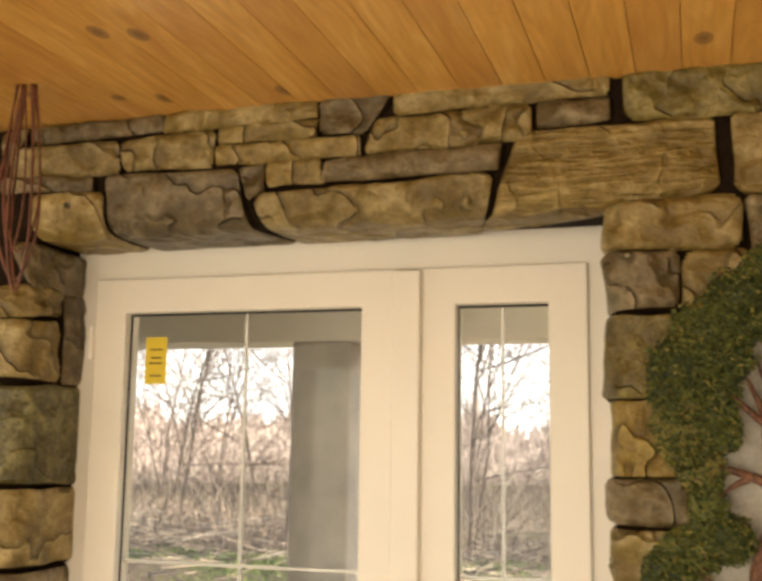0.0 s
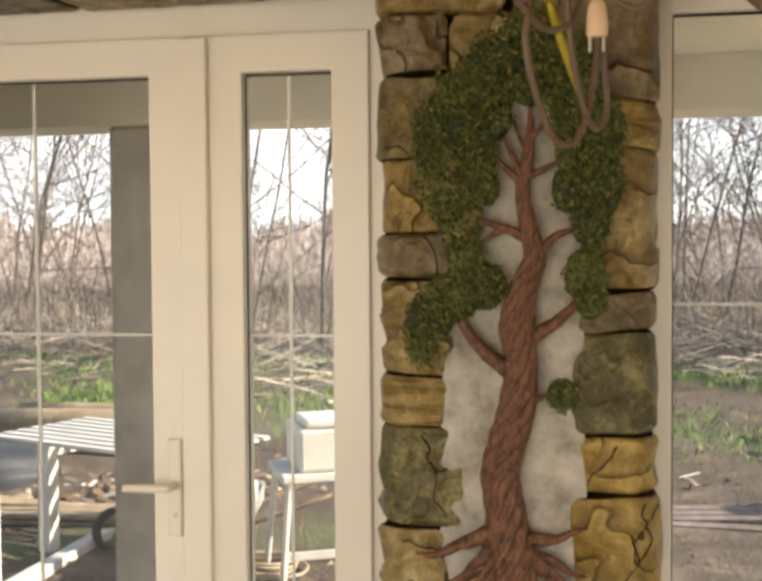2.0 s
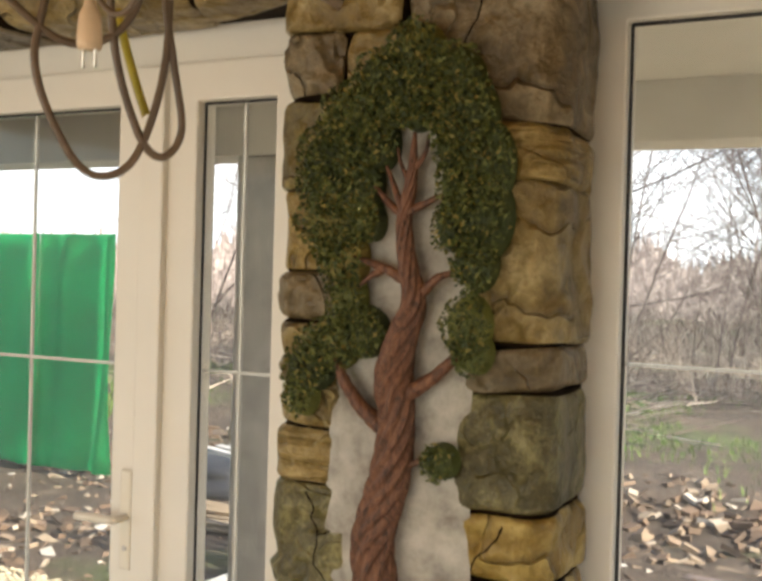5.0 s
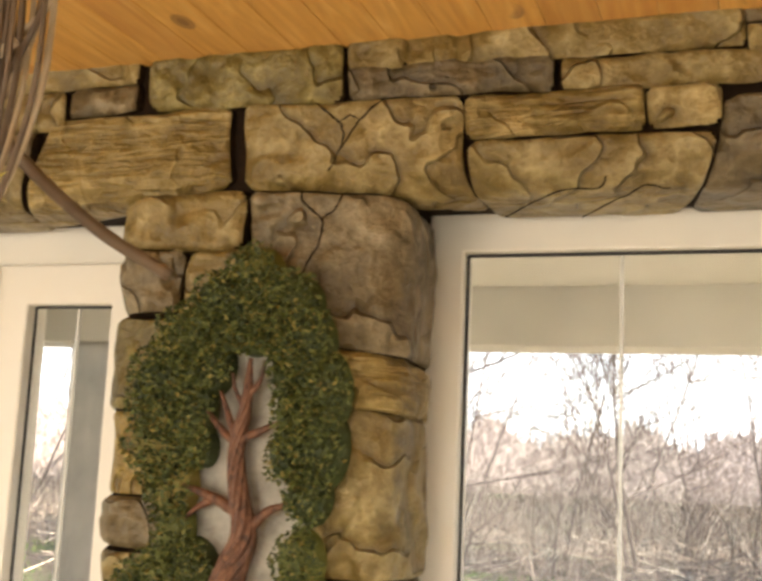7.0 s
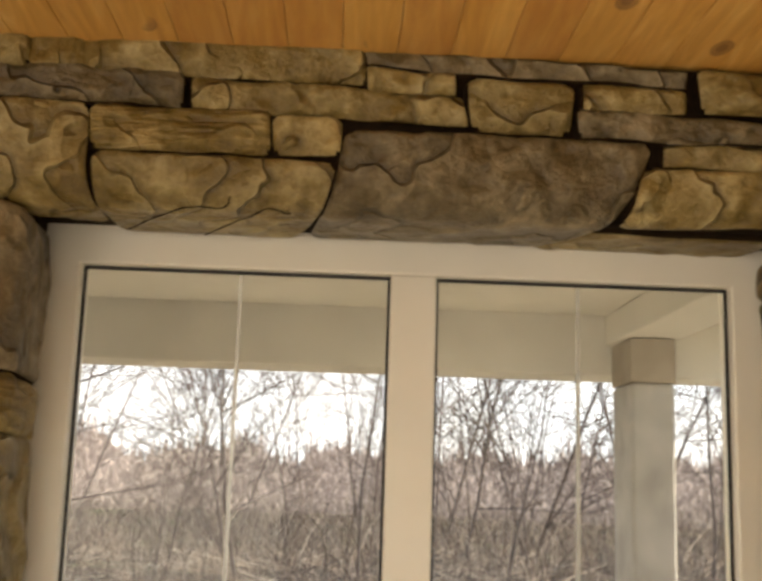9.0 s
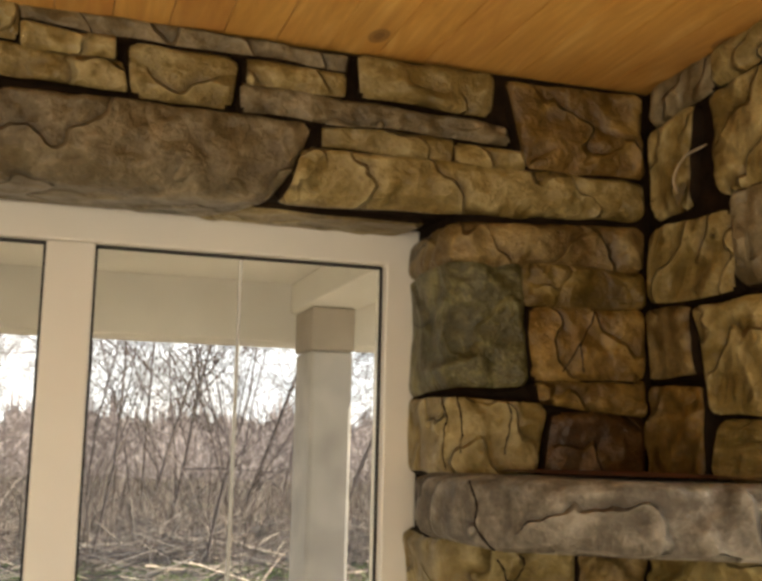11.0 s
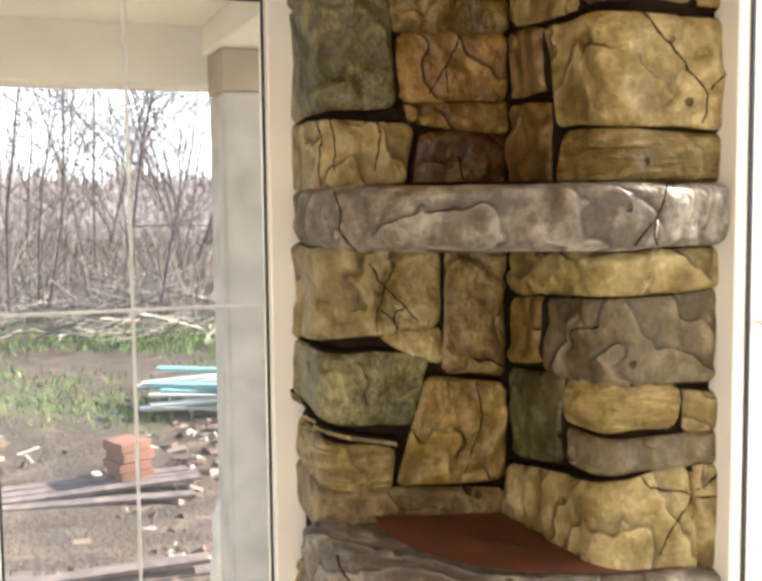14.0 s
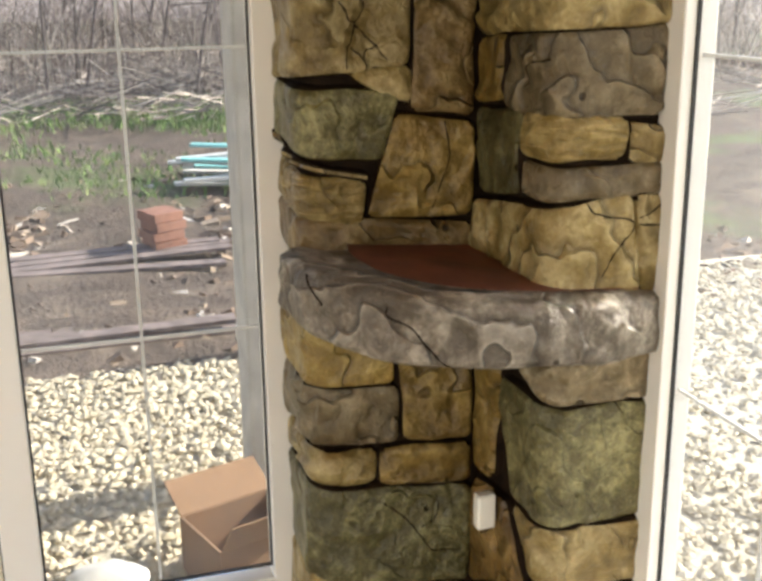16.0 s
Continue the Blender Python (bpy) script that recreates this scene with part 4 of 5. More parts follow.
# ---- the tree relief on the pillar ----
def tree_relief():
    t = empty("tree_relief", (0.09, 2.58, 0.92), "sculpted tree relief with twisted brown trunk and green crown", "wall relief")
    inv = Matrix.Translation((-0.09, -2.58, -0.92))

    def add(name, bm, mat, label="", smooth=True):
        ob = part(name, bm, mat, t, label, smooth)
        ob.matrix_parent_inverse = inv
        return ob
    bm = bmesh.new()
    prof = [(0.92, -0.075, 0.245), (1.0, -0.07, 0.235), (1.1, -0.065, 0.22), (1.25, -0.065, 0.215), (1.4, -0.06, 0.21), (1.55, -0.03, 0.22), (1.7, 0.0, 0.20), (1.85, 0.05, 0.17), (1.96, 0.09, 0.135)]
    n = 14
    rows = []
    for z, a, b in prof:
        rows.append([bm.verts.new((a + (b - a) * k / n, 2.614 - 0.016 * math.sqrt(max(0, 1 - (2 * k / n - 1) ** 2)) + 0.003 * noise.noise(Vector((k * 0.7, z * 9, 0))), z)) for k in range(n + 1)])
    for p, q in zip(rows, rows[1:]):
        for k in range(n):
            bm.faces.new((p[k], p[k + 1], q[k + 1], q[k]))
    add("plaster_ground", bm, PLASTER, "pale rough plaster behind the trunk")
    Y = 2.572
    bm = bmesh.new()
    limb(bm, [(0.076, Y, 0.985, 0.0460), (0.074, Y, 1.03, 0.0426), (0.062, Y, 1.12, 0.0358), (0.055, Y, 1.195, 0.0344), (0.084, Y, 1.305, 0.0330), (0.094, Y, 1.40, 0.0289), (0.086, Y, 1.47, 0.0310), (0.100, Y, 1.54, 0.0249), (0.120, Y, 1.60, 0.0198), (0.106, Y, 1.667, 0.0155), (0.098, Y, 1.735, 0.0129), (0.110, Y, 1.81, 0.0095), (0.113, Y, 1.885, 0.0034)], 72, 16, 0.13, 150, 9)
    add("trunk", bm, BARK, "twisted brown trunk")
    arms = [
        [(0.085, Y, 1.375, 0.022), (0.027, Y, 1.416, 0.016), (-0.013, Y, 1.466, 0.012), (-0.03, Y, 1.51, 0.006)],
        [(0.10, Y, 1.44, 0.020), (0.154, Y, 1.472, 0.014), (0.198, Y, 1.513, 0.010), (0.215, Y, 1.55, 0.006)],
        [(0.112, Y, 1.632, 0.013), (0.066, Y, 1.655, 0.010), (0.004, Y, 1.674, 0.006)],
        [(0.057, Y, 1.652, 0.009), (0.035, Y, 1.640, 0.006), (0.012, Y, 1.622, 0.004)],
        [(0.125, Y, 1.605, 0.013), (0.157, Y, 1.638, 0.009), (0.19, Y, 1.652, 0.006)],
        [(0.098, Y, 1.742, 0.010), (0.062, Y, 1.773, 0.007), (0.038, Y, 1.80, 0.004)],
        [(0.095, Y, 1.752, 0.009), (0.075, Y, 1.80, 0.006), (0.062, Y, 1.83, 0.003)],
        [(0.104, Y, 1.752, 0.010), (0.144, Y, 1.769, 0.007), (0.172, Y, 1.782, 0.004)],
        [(0.108, Y, 1.797, 0.007), (0.088, Y, 1.835, 0.004), (0.082, Y, 1.86, 0.003)],
        [(0.113, Y, 1.825, 0.007), (0.132, Y, 1.846, 0.005), (0.140, Y, 1.882, 0.003)],
        [(0.105, Y, 1.32, 0.010), (0.14, Y, 1.335, 0.006), (0.16, Y, 1.335, 0.004)],
    ]
    for a in arms:
        bm = bmesh.new()
        limb(bm, [(*q[:3], q[3] * 0.8) for q in a], 14, 8, 0.12, 150)
        add("branch", bm, BARK)
    roots = [
        [(0.04, Y, 1.07, 0.030), (-0.02, Y, 1.045, 0.018), (-0.07, Y, 1.022, 0.011), (-0.11, Y, 1.024, 0.004)],
        [(0.04, Y, 1.04, 0.026), (-0.005, Y, 0.99, 0.018), (-0.04, Y, 0.95, 0.012), (-0.065, Y, 0.935, 0.005)],
        [(0.06, Y - 0.01, 1.03, 0.026), (0.045, Y - 0.012, 0.98, 0.019), (0.02, Y - 0.01, 0.935, 0.009)],
        [(0.075, Y - 0.02, 1.03, 0.024), (0.075, Y - 0.03, 0.97, 0.017), (0.06, Y - 0.02, 0.925, 0.008)],
        [(0.09, Y - 0.015, 1.02, 0.024), (0.10, Y - 0.02, 0.965, 0.016), (0.098, Y - 0.012, 0.925, 0.008)],
        [(0.10, Y, 1.04, 0.028), (0.15, Y - 0.005, 0.985, 0.018), (0.185, Y, 0.95, 0.012), (0.215, Y, 0.935, 0.005)],
        [(0.105, Y, 1.06, 0.026), (0.16, Y, 1.06, 0.015), (0.19, Y, 1.075, 0.009), (0.22, Y, 1.085, 0.004)],
        [(0.105, Y, 1.03, 0.022), (0.15, Y, 1.02, 0.014), (0.19, Y, 0.995, 0.008), (0.215, Y, 0.99, 0.004)],
    ]
    fine = random.Random(4)
    for k in range(22):
        f = k / 21
        x0, x1 = 0.03 + 0.08 * f, -0.075 + 0.29 * f + fine.uniform(-0.015, 0.015)
        z0, z1 = 1.01 + fine.uniform(-0.02, 0.03), 0.932 + fine.uniform(-0.012, 0.02)
        roots.append([(x0, Y - 0.015, z0, 0.009), (x0 + (x1 - x0) * 0.5, Y - 0.018, (z0 + z1) / 2 + fine.uniform(-0.005, 0.012), 0.006), (x1, Y, z1, 0.002)])
    for a in roots:
        bm = bmesh.new()
        a = [(*q[:3], q[3] * 0.62) for q in a]
        limb(bm, a, 14, 8, 0.16, 80)
        add("root", bm, BARK)
    # crown: clumps of small leaves, each clump an uneven cushion
    rng = random.Random(11)
    clumps = [
        ("crown", [(0.108, 2.03, 0.05, 0.05), (0.06, 1.975, 0.075, 0.06), (0.16, 1.975, 0.075, 0.06), (0.0, 1.91, 0.075, 0.07), (0.20, 1.91, 0.06, 0.07), (-0.05, 1.83, 0.07, 0.085), (-0.045, 1.745, 0.065, 0.085), (0.01, 1.745, 0.04, 0.05), (-0.02, 1.67, 0.045, 0.06), (0.235, 1.83, 0.055, 0.08), (0.235, 1.745, 0.055, 0.08), (0.225, 1.67, 0.04, 0.055), (0.105, 1.935, 0.05, 0.04), (0.112, 1.912, 0.032, 0.026), (0.015, 1.80, 0.035, 0.06), (0.03, 1.87, 0.05, 0.055), (0.19, 1.80, 0.032, 0.06), (0.185, 1.73, 0.035, 0.05), (0.06, 1.93, 0.04, 0.04), (0.16, 1.93, 0.04, 0.05), (0.185, 1.865, 0.04, 0.05), (0.03, 1.735, 0.025, 0.035)]),
        ("leaf_clump", [(-0.012, 1.60, 0.035, 0.06), (0.02, 1.545, 0.05, 0.05), (-0.045, 1.52, 0.06, 0.05), (-0.085, 1.48, 0.05, 0.05), (-0.10, 1.43, 0.03, 0.045)]),
        ("leaf_clump", [(0.215, 1.565, 0.042, 0.055), (0.225, 1.52, 0.035, 0.04)]),
        ("leaf_clump", [(0.172, 1.335, 0.032, 0.034)]),
    ]
    for name, blobs in clumps:
        verts, faces = [], []
        for cx, cz, rx, rz in blobs:
            count = int(rx * rz * 165000)
            for _ in range(count):
                a, r = rng.uniform(0, 6.283), math.sqrt(rng.random())
                wob = 1 + 0.18 * noise.noise(Vector((math.cos(a) * 2 + cx * 30, math.sin(a) * 2, cz * 20)))
                x, z = cx + rx * r * wob * math.cos(a), cz + rz * r * wob * math.sin(a)
                top = 0.020 * math.sqrt(max(0.0, 1 - r * r)) + 0.008 * noise.noise(Vector((x * 40, z * 40, 1)))
                y = 2.572 - top - rng.uniform(0, 0.006)
                size = rng.uniform(0.0034, 0.0072)
                m = Euler((rng.uniform(0.5, 2.6), rng.uniform(-1, 1), rng.uniform(0, 6.28))).to_matrix()
                k = len(verts)
                for p in ((-1.0, 0, 0.0), (0, -0.5, 0.15), (1.0, 0, 0), (0, 0.5, 0.15)):
                    verts.append(Vector((x, y, z)) + m @ Vector(p) * size)
                faces += [(k, k + 1, k + 2), (k, k + 2, k + 3)]
            # the cushion under the leaves
            k = len(verts)
            ring = 18
            verts.append(Vector((cx, 2.562, cz)))
            for lev, (rr, yy) in enumerate(((0.5, 2.565), (0.8, 2.573), (0.95, 2.60))):
                for q in range(ring):
                    a = 6.283 * q / ring
                    verts.append(Vector((cx + rx * rr * math.cos(a), yy, cz + rz * rr * math.sin(a))))
            for q in range(ring):
                faces.append((k, k + 1 + q, k + 1 + (q + 1) % ring))
                for lev in (0, 1):
                    o = k + 1 + lev * ring
                    faces.append((o + q, o + ring + q, o + ring + (q + 1) % ring))
                    faces.append((o + q, o + ring + (q + 1) % ring, o + (q + 1) % ring))
        me = bpy.data.meshes.new(name)
        me.from_pydata(verts, [], faces)
        me.materials.append(LEAVES)
        ob = new(name, me)
        ob.parent, ob.matrix_parent_inverse = t, inv
        tagged(ob, "dense small dark green leaves")
    return t


tree_relief()


# ---- the hanging cables ----
def cable_coil(name, at, label, turns, seed, drop, colour, wide, second):
    c = empty(name, at, label, "cable")
    rng = random.Random(seed)

    def add(nm, pts, r, mat, lab="", sides=8):
        bm = bmesh.new()
        s = spline(pts, 10)
        tube(bm, s, r, sides)
        return part(nm, bm, mat, c, lab, True)
    for k in range(turns):
        w = wide * rng.uniform(0.5, 1.1)
        low = -drop * rng.uniform(0.72, 1.0)
        a = rng.uniform(-0.6, 0.6)
        dx, dy = math.cos(a), math.sin(a)
        sh = rng.uniform(-0.03, 0.03)
        add("cable_loop", [(sh - 0.3 * w * dx, -0.3 * w * dy, 0.0), (sh - 0.6 * w * dx, -0.6 * w * dy, low * 0.35), (sh - 0.8 * w * dx, -0.7 * w * dy, low * 0.7), (sh - 0.35 * w * dx, -0.3 * w * dy, low * 0.96), (sh + 0.2 * w * dx, 0.2 * w * dy, low), (sh + 0.75 * w * dx, 0.6 * w * dy, low * 0.75), (sh + 0.65 * w * dx, 0.6 * w * dy, low * 0.35), (sh + 0.3 * w * dx, 0.3 * w * dy, 0.0)], rng.uniform(0.0020, 0.0033), colour if k % 7 else second)
    return c, add


coil, strand = cable_coil("cable_coil", (0.24, 1.70, 2.43), "coil of brown cables with plug and yellow tape hanging from ceiling", 26, 5, 0.56, CABLE, 0.095, CABLE_PALE)


def slack(*sz):
    """Slack loops hang in one slanting plane beside the coil."""
    return [(-0.075 + 0.65 * q, 0.06 + 0.76 * q, z) for q, z in sz]


strand("cable_loop", slack((0.0, -0.05), (-0.02, -0.30), (-0.05, -0.52), (-0.06, -0.60), (-0.03, -0.675), (0.0, -0.70), (0.035, -0.68), (0.06, -0.60), (0.065, -0.50), (0.06, -0.30)), 0.0040, CABLE)
strand("cable_loop", slack((0.01, -0.1), (0.005, -0.35), (0.01, -0.55), (0.035, -0.65), (0.06, -0.678), (0.08, -0.65), (0.07, -0.58), (0.06, -0.50), (0.065, -0.30)), 0.0040, CABLE)
strand("cable_loop", slack((-0.16, -0.40), (-0.12, -0.50), (-0.06, -0.56), (-0.02, -0.575), (0.02, -0.555), (0.04, -0.50), (0.05, -0.35)), 0.0040, CABLE)
strand("cable_loop", [(-0.01, 0.01, -0.38), (0.05, 0.05, -0.455), (0.10, 0.09, -0.505), (0.152, 0.13, -0.540)], 0.0062, CABLE)
strand("pale_wire", [(0.05, 0, 0.0), (0.09, 0.0, -0.2), (0.10, 0, -0.32), (0.07, 0, -0.36)], 0.003, CABLE_PALE, "pale thin wire")
strand("pale_wire", [(-0.02, -0.02, -0.05), (0.0, -0.02, -0.25), (0.045, -0.02, -0.37), (0.06, -0.02, -0.385), (0.08, -0.015, -0.37)], 0.004, CABLE_PALE, "pale thin wire")
strand("plug_cord", [(-0.01, -0.02, 0.0), (-0.03, 0.0, -0.25), (-0.039, 0.006, -0.46), (-0.039, 0.006, -0.54)], 0.003, CABLE_PALE, "pale flex of the plug")
bm = bmesh.new()
limb(bm, [(-0.039, 0.006, -0.532, 0.004), (-0.039, 0.006, -0.552, 0.006), (-0.039, 0.006, -0.562, 0.010), (-0.039, 0.006, -0.586, 0.0115), (-0.039, 0.006, -0.592, 0.010)], 14, 6)
plug = part("plug", bm, PLUGM, coil, "beige two-pin plug", True)
for dx in (-0.007, 0.007):
    bm = bmesh.new()
    tube(bm, [(-0.039 + dx, 0.006, -0.590), (-0.039 + dx, 0.006, -0.608)], 0.002, 8)
    part("pin", bm, STEEL, plug)


def tape(pts, wide):
    bm = bmesh.new()
    s = spline(pts, 8)
    prev = None
    for i, q in enumerate(s):
        a = Vector(q)
        row = [bm.verts.new(a + Vector((wide * k, -0.004 * (1 - abs(k)), wide * 0.4 * k))) for k in (-1, -0.4, 0.3, 1)]
        if prev:
            for j in range(3):
                bm.faces.new((prev[j], prev[j + 1], row[j + 1], row[j]))
        prev = row
    bmesh.ops.solidify(bm, geom=bm.faces, thickness=0.002)
    return bm


part("tape", tape([(0.05, -0.07, -0.42), (0.058, -0.078, -0.47), (0.068, -0.08, -0.52), (0.075, -0.075, -0.55)], 0.008), TAPE, coil, "yellow tape tied round the coil", True)
part("tape", tape([(0.072, -0.078, -0.565), (0.088, -0.082, -0.54), (0.105, -0.078, -0.515), (0.118, -0.066, -0.50)], 0.009), TAPE, coil, "yellow tape tied round the coil", True)
part("tape", tape([(-0.09, 0.098, -0.53), (-0.076, 0.10, -0.575), (-0.064, 0.102, -0.61), (-0.053, 0.103, -0.637)], 0.005), TAPE, coil, "yellow tape end", True)
bm = bmesh.new()
tube(bm, spline([(XE + 0.01, 2.445, 2.285), (XE - 0.03, 2.45, 2.26), (XE - 0.045, 2.46, 2.225), (XE - 0.03, 2.475, 2.205), (XE - 0.02, 2.49, 2.22)], 8), 0.0022, 8)
tagged(finish(bm, "wire_end", CABLE_PALE, None, True), "pale bent wire end sticking out of the stone wall", "wire")
REDWIRE = plain("red_copper_wire", (0.13, 0.04, 0.02), 0.4, var=0.4, scale=30, bump=0.0)
coil2, strand2 = cable_coil("wire_bundle", (-1.33, 2.36, 2.43), "bundle of reddish wires hanging from the ceiling by the door", 5, 3, 0.47, REDWIRE, 0.05, REDWIRE)


# ---- outside ----
tagged(finish(boxes((-6, 2.9, 2.95, 3.10, 2.62, 2.8), (-3.2, 2.5, 3.06, 4.38, 2.30, 2.36), (-6, 2.9, 4.38, 4.62, 2.105, 2.75), (-6, 2.9, 3.0, 4.62, 2.75, 2.8)), "porch_roof", SOFFIT), "white boarded porch roof and fascia", "porch roof", kind="structure")


# browner and darker than the column below it
CAPITAL = plain("brownish_block", (0.34, 0.29, 0.23), 0.9, var=0.25, scale=9)


def column(x0, x1, y0, top):
    bm = bmesh.new()
    box(bm, x0, x1, y0, y0 + 0.22, -0.25, top, bevel=0.012)
    c = finish(bm, "porch_column", COLUMN)
    if top < 2.1:
        part("capital", boxes((x0 - 0.003, x1 + 0.003, y0 - 0.003, y0 + 0.223, top + 0.002, 2.198), bevel=0.006), CAPITAL, c, "brownish block under the beam")
    return tagged(c, "square grey rendered porch column under the roof edge", "column", "porch columns")


column(-1.535, -1.292, 4.39, 2.104)
column(1.74, 1.875, 4.14, 2.06)
tagged(finish(boxes((1.72, 1.90, 3.06, 4.376, 2.20, 2.298), bevel=0.006), "porch_beam", SOFFIT), "white boarded beam from the house to the column", "beam", kind="structure")


def ground():
    bm = bmesh.new()
    xs = [-300, -120, -60] + [x * 0.8 for x in range(-40, 41)] + [60, 120, 300]
    ys = [-60, -20, 2.95] + [3.0 + 0.45 * k for k in range(60)] + [40, 70, 140, 300]
    grid = []
    for y in ys:
        row = []
        for x in xs:
            rise = max(0.0, min(1.0, (y - 7) / 10)) * 0.55 + max(0, min(1, (y - 30) / 60)) * 1.5
            z = -0.24 + (0.10 * noise.noise(Vector((x * 0.5, y * 0.5, 0))) + 0.05 * noise.noise(Vector((x * 2, y * 2, 4)))) * (1 if y > 5.7 else 0.12) + rise
            row.append(bm.verts.new((x, y, z if y > 2.99 else -0.3)))
        grid.append(row)
    for a, b in zip(grid, grid[1:]):
        for i in range(len(xs) - 1):
            bm.faces.new((a[i], a[i + 1], b[i + 1], b[i]))
    return tagged(finish(bm, "ground", GROUND, None, True), "bare earth with dead grass and mossy patches", "ground", kind="structure")


ground()


def scatter(name, mat, count, seed, where, shape, label, category):
    """Many small shapes as one mesh; shape gives vertices and faces."""
    rng = random.Random(seed)
    verts, faces = [], []
    for _ in range(count):
        vs, fs = shape(rng, where(rng))
        k = len(verts)
        verts += vs
        faces += [tuple(i + k for i in f) for f in fs]
    me = bpy.data.meshes.new(name)
    me.from_pydata(verts, [], faces)
    me.materials.append(mat)
    return tagged(new(name, me), label, category, kind="stuff")


def pebble(rng, p):
    r = rng.uniform(0.010, 0.024)
    sx, sy, sz = r * rng.uniform(0.8, 1.5), r * rng.uniform(0.8, 1.3), r * rng.uniform(0.5, 0.8)
    a = rng.uniform(0, 6.28)
    vs = []
    for x, y, z in ((1, 0, 0), (0.5, 0.85, 0.2), (-0.5, 0.85, -0.1), (-1, 0, 0.1), (-0.5, -0.85, 0.15), (0.5, -0.85, 0), (0.1, 0.1, 1), (0, 0, -1)):
        x, y = x * sx, y * sy
        vs.append((p[0] + x * math.cos(a) - y * math.sin(a), p[1] + x * math.sin(a) + y * math.cos(a), p[2] + z * sz))
    fs = [(i, (i + 1) % 6, 6) for i in range(6)] + [((i + 1) % 6, i, 7) for i in range(6)]
    return vs, fs


scatter("gravel", GRAVEL, 26000, 4, lambda r: (r.uniform(-4.2, 3.6), 3.06 + 2.6 * r.random() ** 0.9, -0.215 + r.uniform(-0.012, 0.016)), pebble, "pale crushed stone gravel", "gravel")
scatter("gravel", GRAVEL, 14000, 5, lambda r: (r.uniform(3.6, 7.0), r.uniform(-1.0, 6.5), -0.225 + r.uniform(-0.012, 0.016)), pebble, "pale crushed stone gravel beside the house", "gravel")


bed = boxes((-4.4, 3.7, 3.06, 5.62, -0.40, -0.225), (3.7, 7.2, -1.2, 6.6, -0.40, -0.235), (2.45, 3.7, -1.2, 3.05, -0.40, -0.235))
tagged(finish(bed, "gravel_bed", plain("gravel_fines", (0.50, 0.45, 0.35), 0.95, var=0.35, scale=40, bump=0.6)), "pale stone fines under the gravel", "gravel", kind="structure")


def blade(lo, hi, wide, lean):
    def f(rng, p):
        h, a = rng.uniform(lo, hi), rng.uniform(0, 6.28)
        dx, dy = math.cos(a) * lean * h * rng.random(), math.sin(a) * lean * h * rng.random()
        w = wide * rng.uniform(0.6, 1.3)
        b = rng.uniform(0, 6.28)
        wx, wy = w * math.cos(b), w * math.sin(b)
        mx, my, mz = p[0] + dx * 0.4, p[1] + dy * 0.4, p[2] + h * 0.6
        vs = [(p[0] - wx, p[1] - wy, p[2]), (p[0] + wx, p[1] + wy, p[2]), (mx - wx * 0.7, my - wy * 0.7, mz), (mx + wx * 0.7, my + wy * 0.7, mz), (p[0] + dx, p[1] + dy, p[2] + h)]
        return vs, [(0, 1, 3, 2), (2, 3, 4)]
    return f


def rise(y):
    return -0.26 + max(0.0, min(1.0, (y - 7) / 10)) * 0.55


def in_band(x0, x1, y0, y1):
    def f(r):
        x, y = r.uniform(x0, x1), r.uniform(y0, y1)
        return x, y, rise(y)
    return f


def in_clumps(x0, x1, y0, y1):
    """Scrub stands in clumps with gaps between."""
    def f(r):
        while True:
            x, y = r.uniform(x0, x1), r.uniform(y0, y1)
            edge = 0.45 * max(0.0, 1 - (y - y0) / 2.5)
            if noise.noise(Vector((x * 0.55, y * 0.45, 3.0))) > r.uniform(-0.35, 0.35) + edge:
                return x, y, rise(y)
    return f


scatter("grass", GRASS, 24000, 8, in_clumps(-11, 7, 9.2, 14.8), blade(0.03, 0.13, 0.010, 0.9), "strip of fresh green grass", "grass")
scatter("dead_grass", DRYGRASS, 9000, 9, in_band(-14, 14, 14.2, 24.0), blade(0.2, 0.8, 0.006, 1.3), "dry tangled stems and weeds", "dry grass")


